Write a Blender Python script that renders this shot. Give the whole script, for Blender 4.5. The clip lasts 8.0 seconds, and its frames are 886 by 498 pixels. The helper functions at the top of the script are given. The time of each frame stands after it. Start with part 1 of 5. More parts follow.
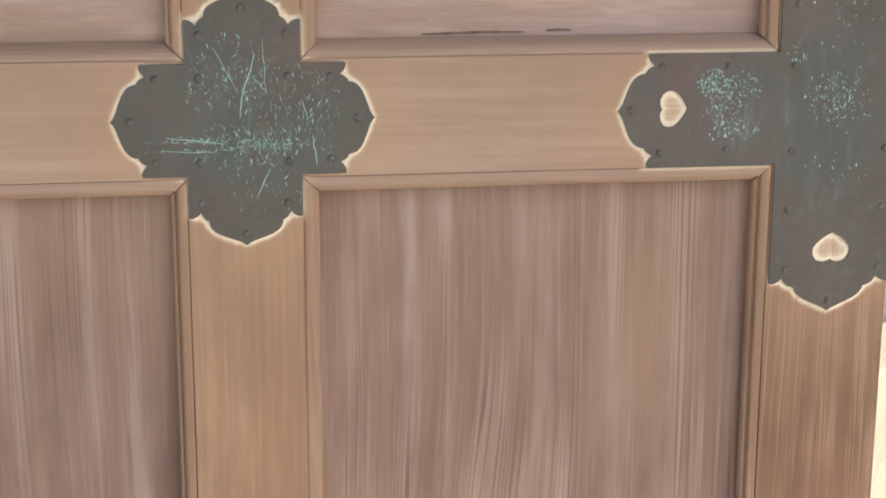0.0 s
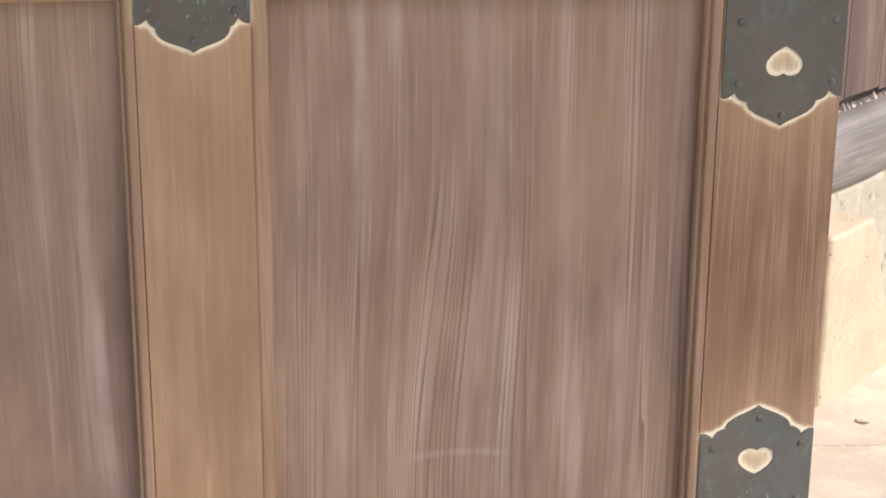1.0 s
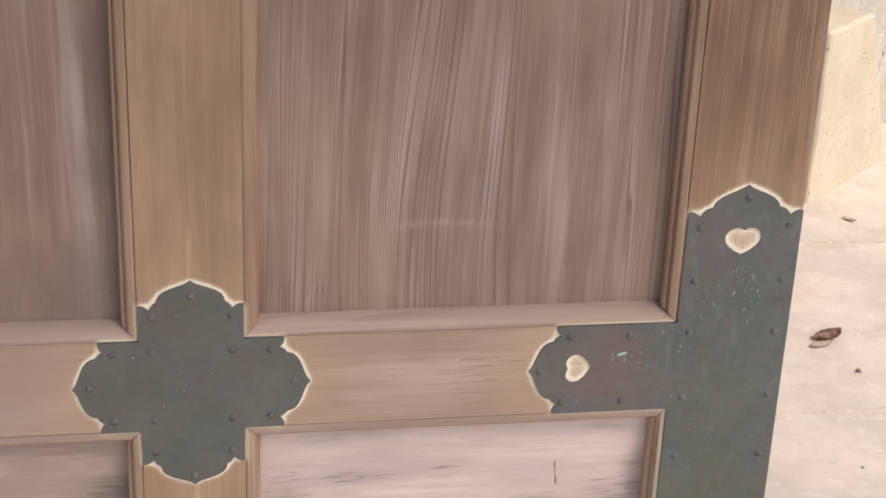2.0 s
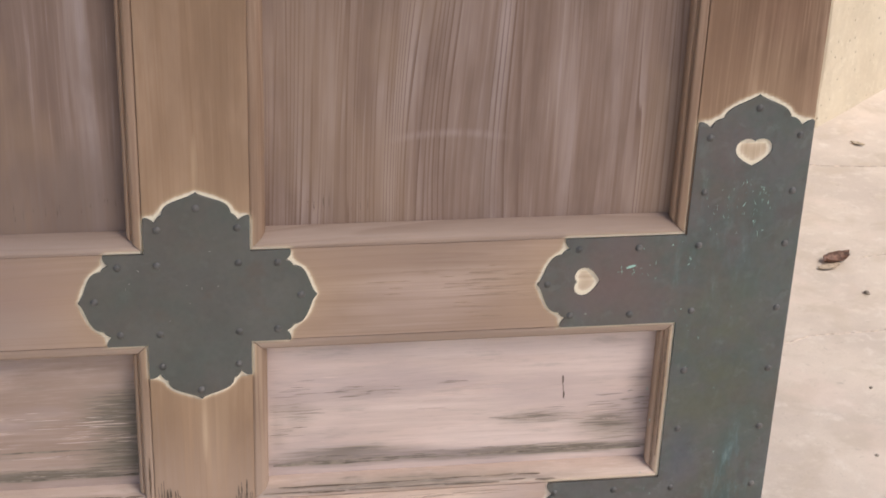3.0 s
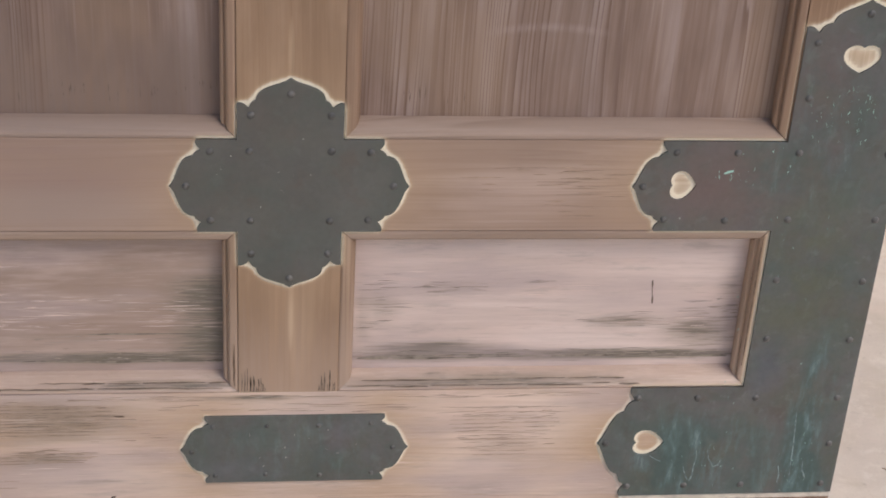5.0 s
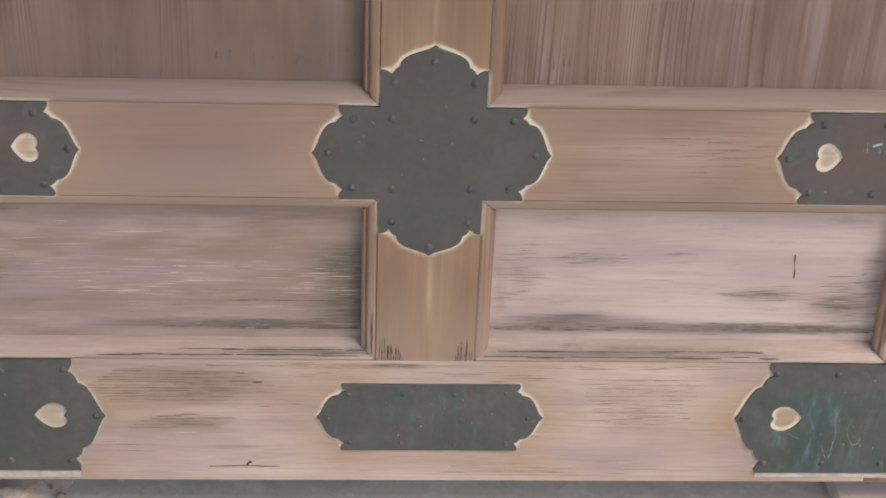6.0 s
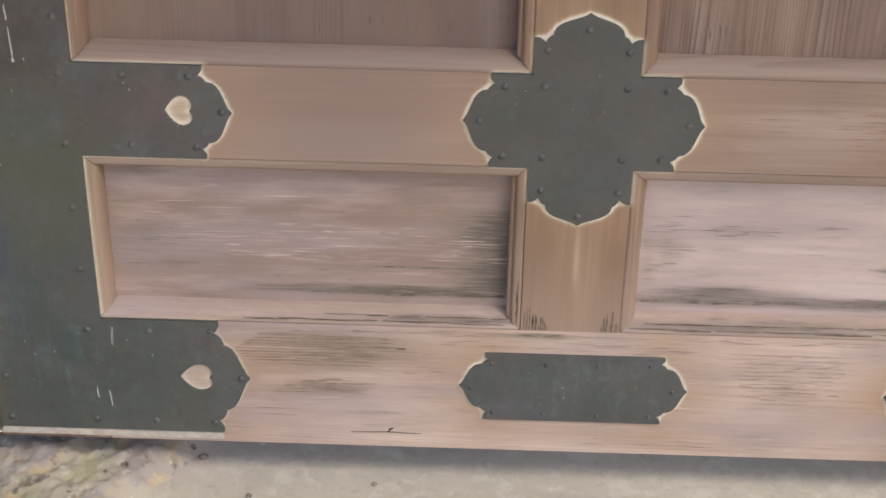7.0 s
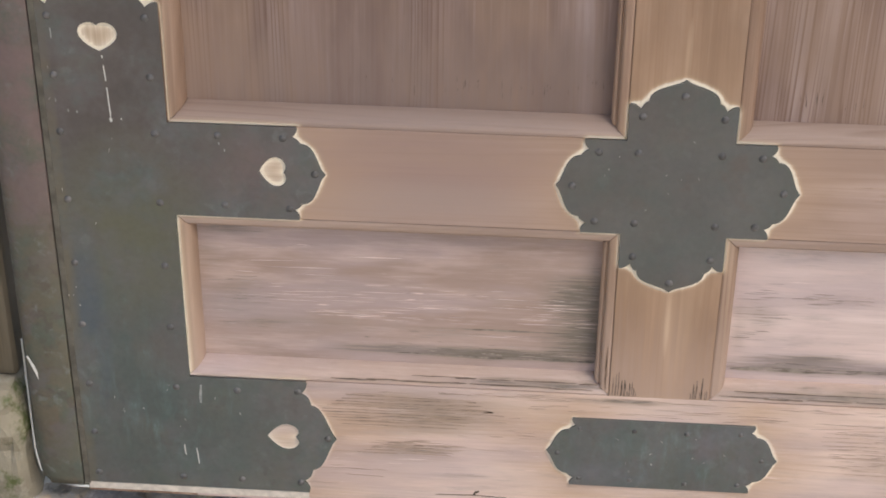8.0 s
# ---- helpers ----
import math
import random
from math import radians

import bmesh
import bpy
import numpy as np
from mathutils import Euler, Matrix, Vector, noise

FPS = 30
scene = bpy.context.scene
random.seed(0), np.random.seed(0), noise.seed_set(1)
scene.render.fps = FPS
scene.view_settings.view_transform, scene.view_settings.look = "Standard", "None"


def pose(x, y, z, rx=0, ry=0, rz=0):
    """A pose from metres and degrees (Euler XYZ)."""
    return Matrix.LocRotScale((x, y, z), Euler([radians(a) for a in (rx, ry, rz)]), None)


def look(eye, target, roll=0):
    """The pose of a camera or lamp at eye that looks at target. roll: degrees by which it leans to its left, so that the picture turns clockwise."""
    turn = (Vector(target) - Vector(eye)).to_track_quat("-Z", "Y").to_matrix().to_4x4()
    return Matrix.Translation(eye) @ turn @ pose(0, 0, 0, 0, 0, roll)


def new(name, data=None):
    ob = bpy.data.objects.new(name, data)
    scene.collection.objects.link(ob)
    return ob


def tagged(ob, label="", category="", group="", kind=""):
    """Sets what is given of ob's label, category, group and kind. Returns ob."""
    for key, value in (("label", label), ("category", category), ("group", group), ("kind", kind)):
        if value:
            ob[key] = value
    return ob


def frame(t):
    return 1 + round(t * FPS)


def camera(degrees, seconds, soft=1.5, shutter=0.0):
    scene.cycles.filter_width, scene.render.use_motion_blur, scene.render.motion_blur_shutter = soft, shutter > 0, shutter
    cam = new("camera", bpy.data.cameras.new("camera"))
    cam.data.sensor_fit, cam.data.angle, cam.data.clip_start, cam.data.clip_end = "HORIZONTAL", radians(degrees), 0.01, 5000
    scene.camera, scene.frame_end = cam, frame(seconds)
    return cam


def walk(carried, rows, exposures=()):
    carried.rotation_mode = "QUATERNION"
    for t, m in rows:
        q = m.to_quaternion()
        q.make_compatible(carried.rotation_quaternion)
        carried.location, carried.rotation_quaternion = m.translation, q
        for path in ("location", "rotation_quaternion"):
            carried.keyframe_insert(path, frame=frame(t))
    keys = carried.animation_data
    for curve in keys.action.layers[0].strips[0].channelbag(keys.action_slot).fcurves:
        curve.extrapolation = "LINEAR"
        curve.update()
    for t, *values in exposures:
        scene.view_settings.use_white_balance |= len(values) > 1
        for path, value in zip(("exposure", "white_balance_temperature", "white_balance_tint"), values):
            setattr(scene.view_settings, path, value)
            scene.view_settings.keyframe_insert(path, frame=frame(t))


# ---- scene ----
cam = camera(29.9, 8.0, soft=1.8)
PATH = [
    (0, (-0.05, -1.723, 1.608), (0.24, 0.196, 1.128), 0.2),
    (0.25, (-0.0391, -1.7365, 1.5627), (0.2556, 0.1819, 1.0828), 0.3),
    (0.5, (-0.029, -1.746, 1.529), (0.273, 0.165, 1.023), 0.4),
    (0.75, (-0.0213, -1.7445, 1.5178), (0.2825, 0.1468, 0.9572), 0.42),
    (1, (-0.0158, -1.7423, 1.5118), (0.2889, 0.137, 0.9185), 0.45),
    (1.3, (-0.0122, -1.744, 1.4936), (0.2887, 0.1234, 0.8424), 1.14),
    (1.5, (-0.011, -1.735, 1.483), (0.293, 0.117, 0.792), 1.5),
    (1.75, (-0.0085, -1.7224, 1.4726), (0.2995, 0.1026, 0.7148), 1.95),
    (2, (-0.007, -1.716, 1.462), (0.303, 0.082, 0.643), 2.4),
    (2.2, (-0.009, -1.717, 1.451), (0.302, 0.076, 0.621), 2.3),
    (3.3, (-0.01, -1.709, 1.422), (0.292, 0.043, 0.506), 2.3),
    (3.5, (-0.01, -1.705, 1.425), (0.288, 0.036, 0.487), 2.6),
    (4, (-0.013, -1.697, 1.413), (0.287, 0.023, 0.438), 3.4),
    (4.2, (-0.015, -1.696, 1.409), (0.279, 0.023, 0.43), 3.5),
    (5.3, (-0.056, -1.692, 1.392), (0.145, 0.037, 0.406), 3.4),
    (5.5, (-0.063, -1.691, 1.389), (0.121, 0.038, 0.401), 3.2),
    (5.7, (-0.0709, -1.69, 1.3854), (0.0893, 0.0391, 0.3935), 2.84),
    (6, (-0.083, -1.688, 1.381), (0.019, 0.034, 0.37), 2.3),
    (6.5, (-0.101, -1.683, 1.378), (-0.062, 0.031, 0.349), 2.0),
    (6.8, (-0.1153, -1.6818, 1.3729), (-0.1132, 0.0234, 0.3286), 1.46),
    (7, (-0.125, -1.681, 1.371), (-0.157, 0.025, 0.328), 1.1),
    (7.2, (-0.1334, -1.6796, 1.3739), (-0.1908, 0.0304, 0.3385), 0.94),
    (7.5, (-0.143, -1.677, 1.38), (-0.233, 0.04, 0.357), 0.7),
    (8, (-0.152, -1.674, 1.381), (-0.268, 0.06, 0.391), 0.6),
]
EXPOSURES = [(0, 1.10, 6830, 10), (1, 0.95, 6780, 10), (2, 0.75, 6570, 10), (3.5, 0.51, 6450, 10), (4, 0.46, 6400, 10), (6, 0.43, 6360, 10), (7, 0.45, 6360, 10), (8, 0.69, 6370, 10)]
walk(cam, [(t, look(eye, target, roll)) for t, eye, target, roll in PATH], EXPOSURES)

# ---- light ----
SUN_TO = Vector((0.46, -0.38, 0.82)).normalized()
world = bpy.data.worlds.new("sky")
scene.world = world
world.use_nodes = True
wn, wl = world.node_tree.nodes, world.node_tree.links
sky = wn.new("ShaderNodeTexSky")
sky.sky_type = 'NISHITA'
sky.sun_disc = False
sky.sun_elevation = math.asin(SUN_TO.z)
sky.sun_rotation = math.atan2(SUN_TO.x, SUN_TO.y)
sky.dust_density = 3.0
wl.new(sky.outputs["Color"], wn["Background"].inputs["Color"])
wn["Background"].inputs["Strength"].default_value = 0.12
sun_data = bpy.data.lights.new("sun", 'SUN')
sun_data.energy, sun_data.angle, sun_data.color = 1.5, radians(25), (1.0, 0.95, 0.88)
sun = new("sun", sun_data)
sun.matrix_world = look(SUN_TO * 20, (0, 0, 0))
scene.view_settings.exposure = 0.0


# ---- node helpers ----
class Mat:
    """A node material with short helpers; positions are in world metres."""

    def __init__(self, name, rough=0.7, metal=0.0, spec=0.4):
        self.mat = bpy.data.materials.new(name)
        self.mat.use_nodes = True
        self.nt = self.mat.node_tree
        self.bsdf = self.nt.nodes["Principled BSDF"]
        self.bsdf.inputs["Roughness"].default_value = rough
        self.bsdf.inputs["Metallic"].default_value = metal
        self.bsdf.inputs["Specular IOR Level"].default_value = spec
        self.pos = self.nt.nodes.new("ShaderNodeNewGeometry").outputs["Position"]
        self.rand = self.nt.nodes.new("ShaderNodeObjectInfo").outputs["Random"]
        self.xyz = self.nt.nodes.new("ShaderNodeSeparateXYZ")
        self.link(self.pos, self.xyz.inputs[0])

    def link(self, a, b):
        self.nt.links.new(a, b)

    def put(self, socket, value):
        if isinstance(value, bpy.types.NodeSocket):
            self.link(value, socket)
        else:
            socket.default_value = value

    def math(self, op, a, b=0.0, c=0.0, clamp=False):
        n = self.nt.nodes.new("ShaderNodeMath")
        n.operation, n.use_clamp = op, clamp
        for k, v in enumerate((a, b, c)):
            self.put(n.inputs[k], v)
        return n.outputs[0]

    def vec(self, x, y, z):
        n = self.nt.nodes.new("ShaderNodeCombineXYZ")
        for k, v in enumerate((x, y, z)):
            self.put(n.inputs[k], v)
        return n.outputs[0]

    def noise(self, vector, scale=1.0, detail=3.0, rough=0.55, distort=0.0):
        n = self.nt.nodes.new("ShaderNodeTexNoise")
        self.link(vector, n.inputs["Vector"])
        n.inputs["Scale"].default_value, n.inputs["Detail"].default_value = scale, detail
        n.inputs["Roughness"].default_value, n.inputs["Distortion"].default_value = rough, distort
        return n.outputs["Fac"]

    def cells(self, vector, scale=1.0, feature='F1'):
        n = self.nt.nodes.new("ShaderNodeTexVoronoi")
        n.feature = feature
        self.link(vector, n.inputs["Vector"])
        n.inputs["Scale"].default_value = scale
        return n.outputs["Distance"]

    def span(self, v, lo, hi, a=0.0, b=1.0):
        n = self.nt.nodes.new("ShaderNodeMapRange")
        n.interpolation_type = 'SMOOTHSTEP'
        for k, x in enumerate((v, lo, hi, a, b)):
            self.put(n.inputs[k], x)
        return n.outputs[0]

    def mix(self, f, a, b, blend='MIX'):
        n = self.nt.nodes.new("ShaderNodeMix")
        n.data_type, n.blend_type = 'RGBA', blend
        self.put(n.inputs[0], f)
        for k, v in ((6, a), (7, b)):
            self.put(n.inputs[k], (*v, 1.0) if isinstance(v, tuple) else v)
        return n.outputs[2]

    def attr(self, name):
        n = self.nt.nodes.new("ShaderNodeAttribute")
        n.attribute_name = name
        return n.outputs["Fac"]

    def blob(self, x, z, sx, sz):
        """1 at (x, z) of the door's face, falling to 0 at the radii sx, sz."""
        dx = self.math('DIVIDE', self.math('SUBTRACT', self.xyz.outputs[0], x), sx)
        dz = self.math('DIVIDE', self.math('SUBTRACT', self.xyz.outputs[2], z), sz)
        d = self.math('ADD', self.math('MULTIPLY', dx, dx), self.math('MULTIPLY', dz, dz))
        return self.math('SUBTRACT', 1.0, d, clamp=True)

    def finish(self, colour, height=None, bump=0.3, dist=0.002, rough=None):
        self.put(self.bsdf.inputs["Base Color"], colour)
        if rough is not None:
            self.put(self.bsdf.inputs["Roughness"], rough)
        if height is not None:
            b = self.nt.nodes.new("ShaderNodeBump")
            b.inputs["Strength"].default_value, b.inputs["Distance"].default_value = bump, dist
            self.link(height, b.inputs["Height"])
            self.link(b.outputs[0], self.bsdf.inputs["Normal"])
        return self.mat


def wood(name, upright, tone, dark, pale, bend=None, mould=False, bleach=True, contrast=1.0, rough=0.75, ring=1.0, stain=0.0, figure=0.55, warm=0.0, fresh=0.22, shelter=0.45, scuff=None, patches=(), weather=None, lift=1.0):
    """Planed conifer. bend: (across, width, low, high, lean) of a place where the grain leans aside."""
    m = Mat(name, rough=rough, spec=0.25)
    across, along = (m.xyz.outputs[0], m.xyz.outputs[2]) if upright else (m.xyz.outputs[2], m.xyz.outputs[0])
    shift = m.math('MULTIPLY', m.rand, 37.0)
    wob = m.noise(m.vec(m.math('MULTIPLY', across, 4.0), m.math('MULTIPLY', along, 0.8), shift), 1.0, 2.0)
    d = m.math('ADD', across, m.math('MULTIPLY', m.math('SUBTRACT', wob, 0.5), 0.05))
    if bend:
        a0, width, low, high, lean = bend
        da = m.math('DIVIDE', m.math('SUBTRACT', across, a0), width)
        bell = m.math('POWER', 2.718, m.math('MULTIPLY', m.math('MULTIPLY', da, da), -1.0))
        d = m.math('ADD', d, m.math('MULTIPLY', m.math('MULTIPLY', bell, m.span(along, high, low)), lean))
    y = m.xyz.outputs[1]
    broad = m.noise(m.vec(m.math('MULTIPLY', d, 26.0 * ring), m.math('MULTIPLY', along, 1.8), shift), 1.0, 3.0)
    lines = m.noise(m.vec(m.math('MULTIPLY', d, 190.0 * ring), m.math('MULTIPLY', along, 4.5), m.math('ADD', shift, y)), 1.0, 3.0, 0.6)
    fibre = m.noise(m.vec(m.math('MULTIPLY', across, 900.0), m.math('MULTIPLY', along, 25.0), shift), 1.0, 2.0)
    patch = m.noise(m.pos, 5.0, 4.0, 0.6)
    drift = m.noise(m.vec(m.math('MULTIPLY', d, 22.0), m.math('MULTIPLY', along, 0.4), m.math('ADD', shift, 5.0)), 1.0, 2.0)
    phase = m.math('FRACT', m.math('ADD', m.math('MULTIPLY', d, 150.0 * ring), m.math('MULTIPLY', drift, 11.0)))
    shown = m.noise(m.vec(m.math('MULTIPLY', d, 17.0), m.math('MULTIPLY', along, 1.0), m.math('ADD', shift, 11.0)), 1.0, 3.0)
    late = m.math('MULTIPLY', m.math('MULTIPLY', m.span(phase, 0.55, 0.93), m.span(phase, 1.0, 0.95)), m.span(shown, 0.47, 0.60))
    f = m.math('ADD', m.math('MULTIPLY', broad, 0.6), m.math('MULTIPLY', lines, 0.4))
    c = m.mix(m.span(f, 0.39, 0.61), dark, tone)
    c = m.mix(m.math('MULTIPLY', m.span(broad, 0.52, 0.72), 0.55 * contrast), c, pale)
    c = m.mix(m.math('MULTIPLY', m.span(lines, 0.60, 0.74), 0.30 * contrast), c, pale)
    c = m.mix(m.math('MULTIPLY', late, min(1.0, figure * contrast)), c, (dark[0] * 0.66, dark[1] * 0.58, dark[2] * 0.55))
    c = m.mix(m.math('MULTIPLY', m.span(fibre, 0.45, 0.75), 0.12), c, tuple(v * 0.7 for v in dark))
    c = m.mix(m.math('MULTIPLY', m.span(patch, 0.35, 0.7), 0.35), c, tuple(0.5 * (a + b) for a, b in zip(tone, dark)))
    if stain:
        soil = m.noise(m.vec(m.math('MULTIPLY', across, 16.0), m.math('MULTIPLY', along, 5.0), shift), 1.0, 4.0, 0.6)
        c = m.mix(m.math('MULTIPLY', m.span(soil, 0.42, 0.68), stain), c, tuple(v * 0.68 for v in dark))
    if fresh:
        up = m.math('ADD', m.xyz.outputs[2], m.math('MULTIPLY', m.math('SUBTRACT', patch, 0.5), 0.3))
        c = m.mix(m.math('MULTIPLY', m.span(up, 0.92, 1.32), fresh), c, (0.47, 0.34, 0.225))
    if warm:
        glow = m.noise(m.vec(m.math('MULTIPLY', across, 7.0), m.math('MULTIPLY', along, 2.2), m.math('ADD', shift, 2.0)), 1.0, 4.0, 0.6)
        c = m.mix(m.math('MULTIPLY', m.span(glow, 0.46, 0.66), warm), c, (0.36, 0.245, 0.165))
    if scuff:
        sx, sz, half, drop = scuff
        u = m.math('DIVIDE', m.math('SUBTRACT', across, sx), half)
        arc = m.math('SUBTRACT', sz, m.math('MULTIPLY', m.math('MULTIPLY', u, u), drop))
        off = m.math('ABSOLUTE', m.math('SUBTRACT', along, arc))
        band = m.math('MULTIPLY', m.span(off, 0.008, 0.0), m.span(m.math('ABSOLUTE', u), 1.1, 0.5))
        c = m.mix(m.math('MULTIPLY', m.math('MULTIPLY', band, m.span(lines, 0.25, 0.6)), 0.22), c, tuple(v * 1.15 for v in pale))
    for x, z, sx, sz, amount, colour in patches:
        k = m.math('MULTIPLY', m.blob(x, z, sx, sz), m.span(m.math('ADD', m.math('MULTIPLY', lines, 0.5), m.math('MULTIPLY', broad, 0.5)), 0.30, 0.62, 0.25, 1.0))
        c = m.mix(m.math('MULTIPLY', k, amount), c, colour)
    if weather:
        low, high, amount, colour = weather
        level = m.math('ADD', m.xyz.outputs[2], m.math('MULTIPLY', m.math('SUBTRACT', m.math('ADD', broad, lines), 1.0), 0.16))
        c = m.mix(m.math('MULTIPLY', m.span(level, high, low), amount), c, colour)
    rgh = rough
    if bleach:
        gold = m.math('MULTIPLY', m.attr("sheltered"), m.span(m.math('ADD', broad, patch), 0.6, 1.25, 0.45, 1.0))
        c = m.mix(m.math('MULTIPLY', gold, shelter), c, (0.46, 0.305, 0.19))
        b = m.attr("bleached")
        edge = m.math('ADD', b, m.math('MULTIPLY', m.math('SUBTRACT', lines, 0.5), m.math('MULTIPLY', b, 0.9)))
        c = m.mix(m.math('MULTIPLY', m.span(edge, 0.06, 0.45), 0.45), c, (0.62, 0.455, 0.29))
        c = m.mix(m.span(edge, 0.22, 0.80), c, (0.88, 0.775, 0.60))
    if mould:
        k = m.attr("mould")
        streak = m.noise(m.vec(m.math('MULTIPLY', along, 11.0), m.math('MULTIPLY', across, 330.0), shift), 1.0, 4.0, 0.65)
        cloud = m.noise(m.vec(m.math('MULTIPLY', along, 8.0), m.math('MULTIPLY', across, 34.0), shift), 1.0, 5.0, 0.7)
        s1 = m.math('ADD', m.math('MULTIPLY', streak, 0.68), m.math('MULTIPLY', cloud, 0.32))
        lim = m.math('SUBTRACT', 0.72, m.math('MULTIPLY', k, 0.36))
        st = m.span(s1, lim, m.math('ADD', lim, 0.13))
        c = m.mix(m.math('MULTIPLY', m.span(m.math('ADD', k, m.math('MULTIPLY', m.math('SUBTRACT', cloud, 0.5), 0.6)), 0.25, 0.9), 0.75), c, (0.265, 0.215, 0.17))
        c = m.mix(m.math('MULTIPLY', st, 0.78), c, (0.150, 0.128, 0.100))
        mauve = m.noise(m.vec(m.math('MULTIPLY', along, 3.5), m.math('MULTIPLY', across, 14.0), shift), 1.0, 3.0)
        c = m.mix(m.math('MULTIPLY', m.span(mauve, 0.42, 0.66), 0.6), c, tuple(lift * v for v in (0.455, 0.358, 0.345)))
        pink = m.noise(m.vec(m.math('MULTIPLY', along, 6.0), m.math('MULTIPLY', across, 38.0), m.math('ADD', shift, 4.0)), 1.0, 4.0, 0.6)
        c = m.mix(m.math('MULTIPLY', m.span(pink, 0.50, 0.70), 0.30), c, tuple(lift * v for v in (0.74, 0.565, 0.495)))
        film = m.noise(m.vec(m.math('MULTIPLY', along, 9.0), m.math('MULTIPLY', across, 60.0), m.math('ADD', shift, 8.0)), 1.0, 6.0, 0.7)
        c = m.mix(m.math('MULTIPLY', m.span(film, 0.54, 0.72), 0.45), c, tuple(lift * v for v in (0.36, 0.295, 0.25)))
        grit = m.noise(m.vec(m.math('MULTIPLY', along, 26.0), m.math('MULTIPLY', across, 520.0), m.math('ADD', shift, 6.0)), 1.0, 5.0, 0.7)
        c = m.mix(m.math('MULTIPLY', m.span(grit, 0.54, 0.68), 0.20), c, (0.27, 0.205, 0.16))
        c = m.mix(m.math('MULTIPLY', m.span(grit, 0.46, 0.34), 0.12), c, (0.80, 0.655, 0.575))
        worn = m.span(streak, 0.66, 0.74)
        c = m.mix(m.math('MULTIPLY', worn, 0.55), c, (0.86, 0.70, 0.62))
    h = m.math('SUBTRACT', m.math('ADD', m.math('MULTIPLY', lines, 0.6), m.math('MULTIPLY', fibre, 0.3)), m.math('MULTIPLY', late, 0.4))
    return m.finish(c, h, 0.22, 0.0012, rgh)


def bronze(name, spots=(), greens=(), blush=(), rust=0.25, base=(0.142, 0.137, 0.125), mottle=1.0):
    """Dark patinated sheet. spots: patches of scratched verdigris; greens: patches of blue-green patina (x, z, sx, sz, amount)."""
    m = Mat(name, rough=0.55, metal=0.25, spec=0.4)
    big = m.noise(m.pos, 9.0, 4.0, 0.6)
    fine = m.noise(m.pos, 160.0, 3.0)
    c = m.mix(m.span(big, 0.3, 0.7), base, tuple(v * 0.80 for v in base))
    c = m.mix(m.math('MULTIPLY', m.span(m.noise(m.pos, 23.0, 5.0, 0.65), 0.52, 0.72), rust), c, (0.15, 0.085, 0.06))
    c = m.mix(m.math('MULTIPLY', m.span(m.noise(m.pos, 14.0, 5.0, 0.7, 0.5), 0.48, 0.75), 0.35), c, (0.085, 0.118, 0.105))
    c = m.mix(m.math('MULTIPLY', m.span(m.noise(m.pos, 5.0, 4.0, 0.6, 0.4), 0.45, 0.70), 0.40), c, (0.098, 0.128, 0.118))
    c = m.mix(m.math('MULTIPLY', m.span(m.noise(m.vec(m.xyz.outputs[2], m.xyz.outputs[0], 3.0), 7.0, 4.0, 0.6), 0.50, 0.70), rust), c, (0.145, 0.105, 0.088))
    for seed, scale, lo, hi, amount, colour in ((3.0, 17.0, 0.46, 0.60, 0.55, (0.078, 0.112, 0.092)), (9.0, 21.0, 0.48, 0.61, 0.50, (0.150, 0.132, 0.138)), (15.0, 13.0, 0.47, 0.60, 0.50, (0.128, 0.120, 0.086)),
                                                (21.0, 34.0, 0.52, 0.64, 0.45, (0.092, 0.072, 0.062)), (27.0, 40.0, 0.56, 0.68, 0.50, (0.205, 0.222, 0.212))):
        k = m.noise(m.vec(m.math('ADD', m.xyz.outputs[0], seed), seed, m.xyz.outputs[2]), scale, 5.0, 0.62, 0.3)
        c = m.mix(m.math('MULTIPLY', m.span(k, lo, hi), amount * mottle), c, colour)
    run = m.noise(m.vec(m.math('MULTIPLY', m.xyz.outputs[0], 17.0), m.xyz.outputs[1], m.math('MULTIPLY', m.xyz.outputs[2], 10.0)), 1.0, 5.0, 0.6)
    wash = m.noise(m.vec(m.math('MULTIPLY', m.xyz.outputs[0], 52.0), m.xyz.outputs[1], m.math('MULTIPLY', m.xyz.outputs[2], 15.0)), 1.0, 6.0, 0.66, 0.25)
    for x, z, sx, sz, amount in greens:
        k = m.math('MULTIPLY', m.blob(x, z, sx, sz), amount)
        c = m.mix(m.math('MULTIPLY', m.span(run, 0.36, 0.64), k), c, (0.080, 0.116, 0.108))
        c = m.mix(m.math('MULTIPLY', m.span(wash, 0.46, 0.64), m.math('MULTIPLY', k, 0.55)), c, (0.150, 0.224, 0.228))
        c = m.mix(m.math('MULTIPLY', m.span(wash, 0.58, 0.70), m.math('MULTIPLY', k, 0.45)), c, (0.34, 0.43, 0.43))
    for x, z, sx, sz, amount, *tint in blush:
        k = m.math('MULTIPLY', m.blob(x, z, sx, sz), m.span(m.noise(m.pos, 11.0, 5.0, 0.65), 0.34, 0.62))
        c = m.mix(m.math('MULTIPLY', k, amount), c, tint[0] if tint else (0.182, 0.128, 0.118))
    stretched = m.vec(m.math('MULTIPLY', m.xyz.outputs[0], 260.0), 0.0, m.math('MULTIPLY', m.xyz.outputs[2], 120.0))
    speck = m.noise(stretched, 1.0, 4.0, 0.7)
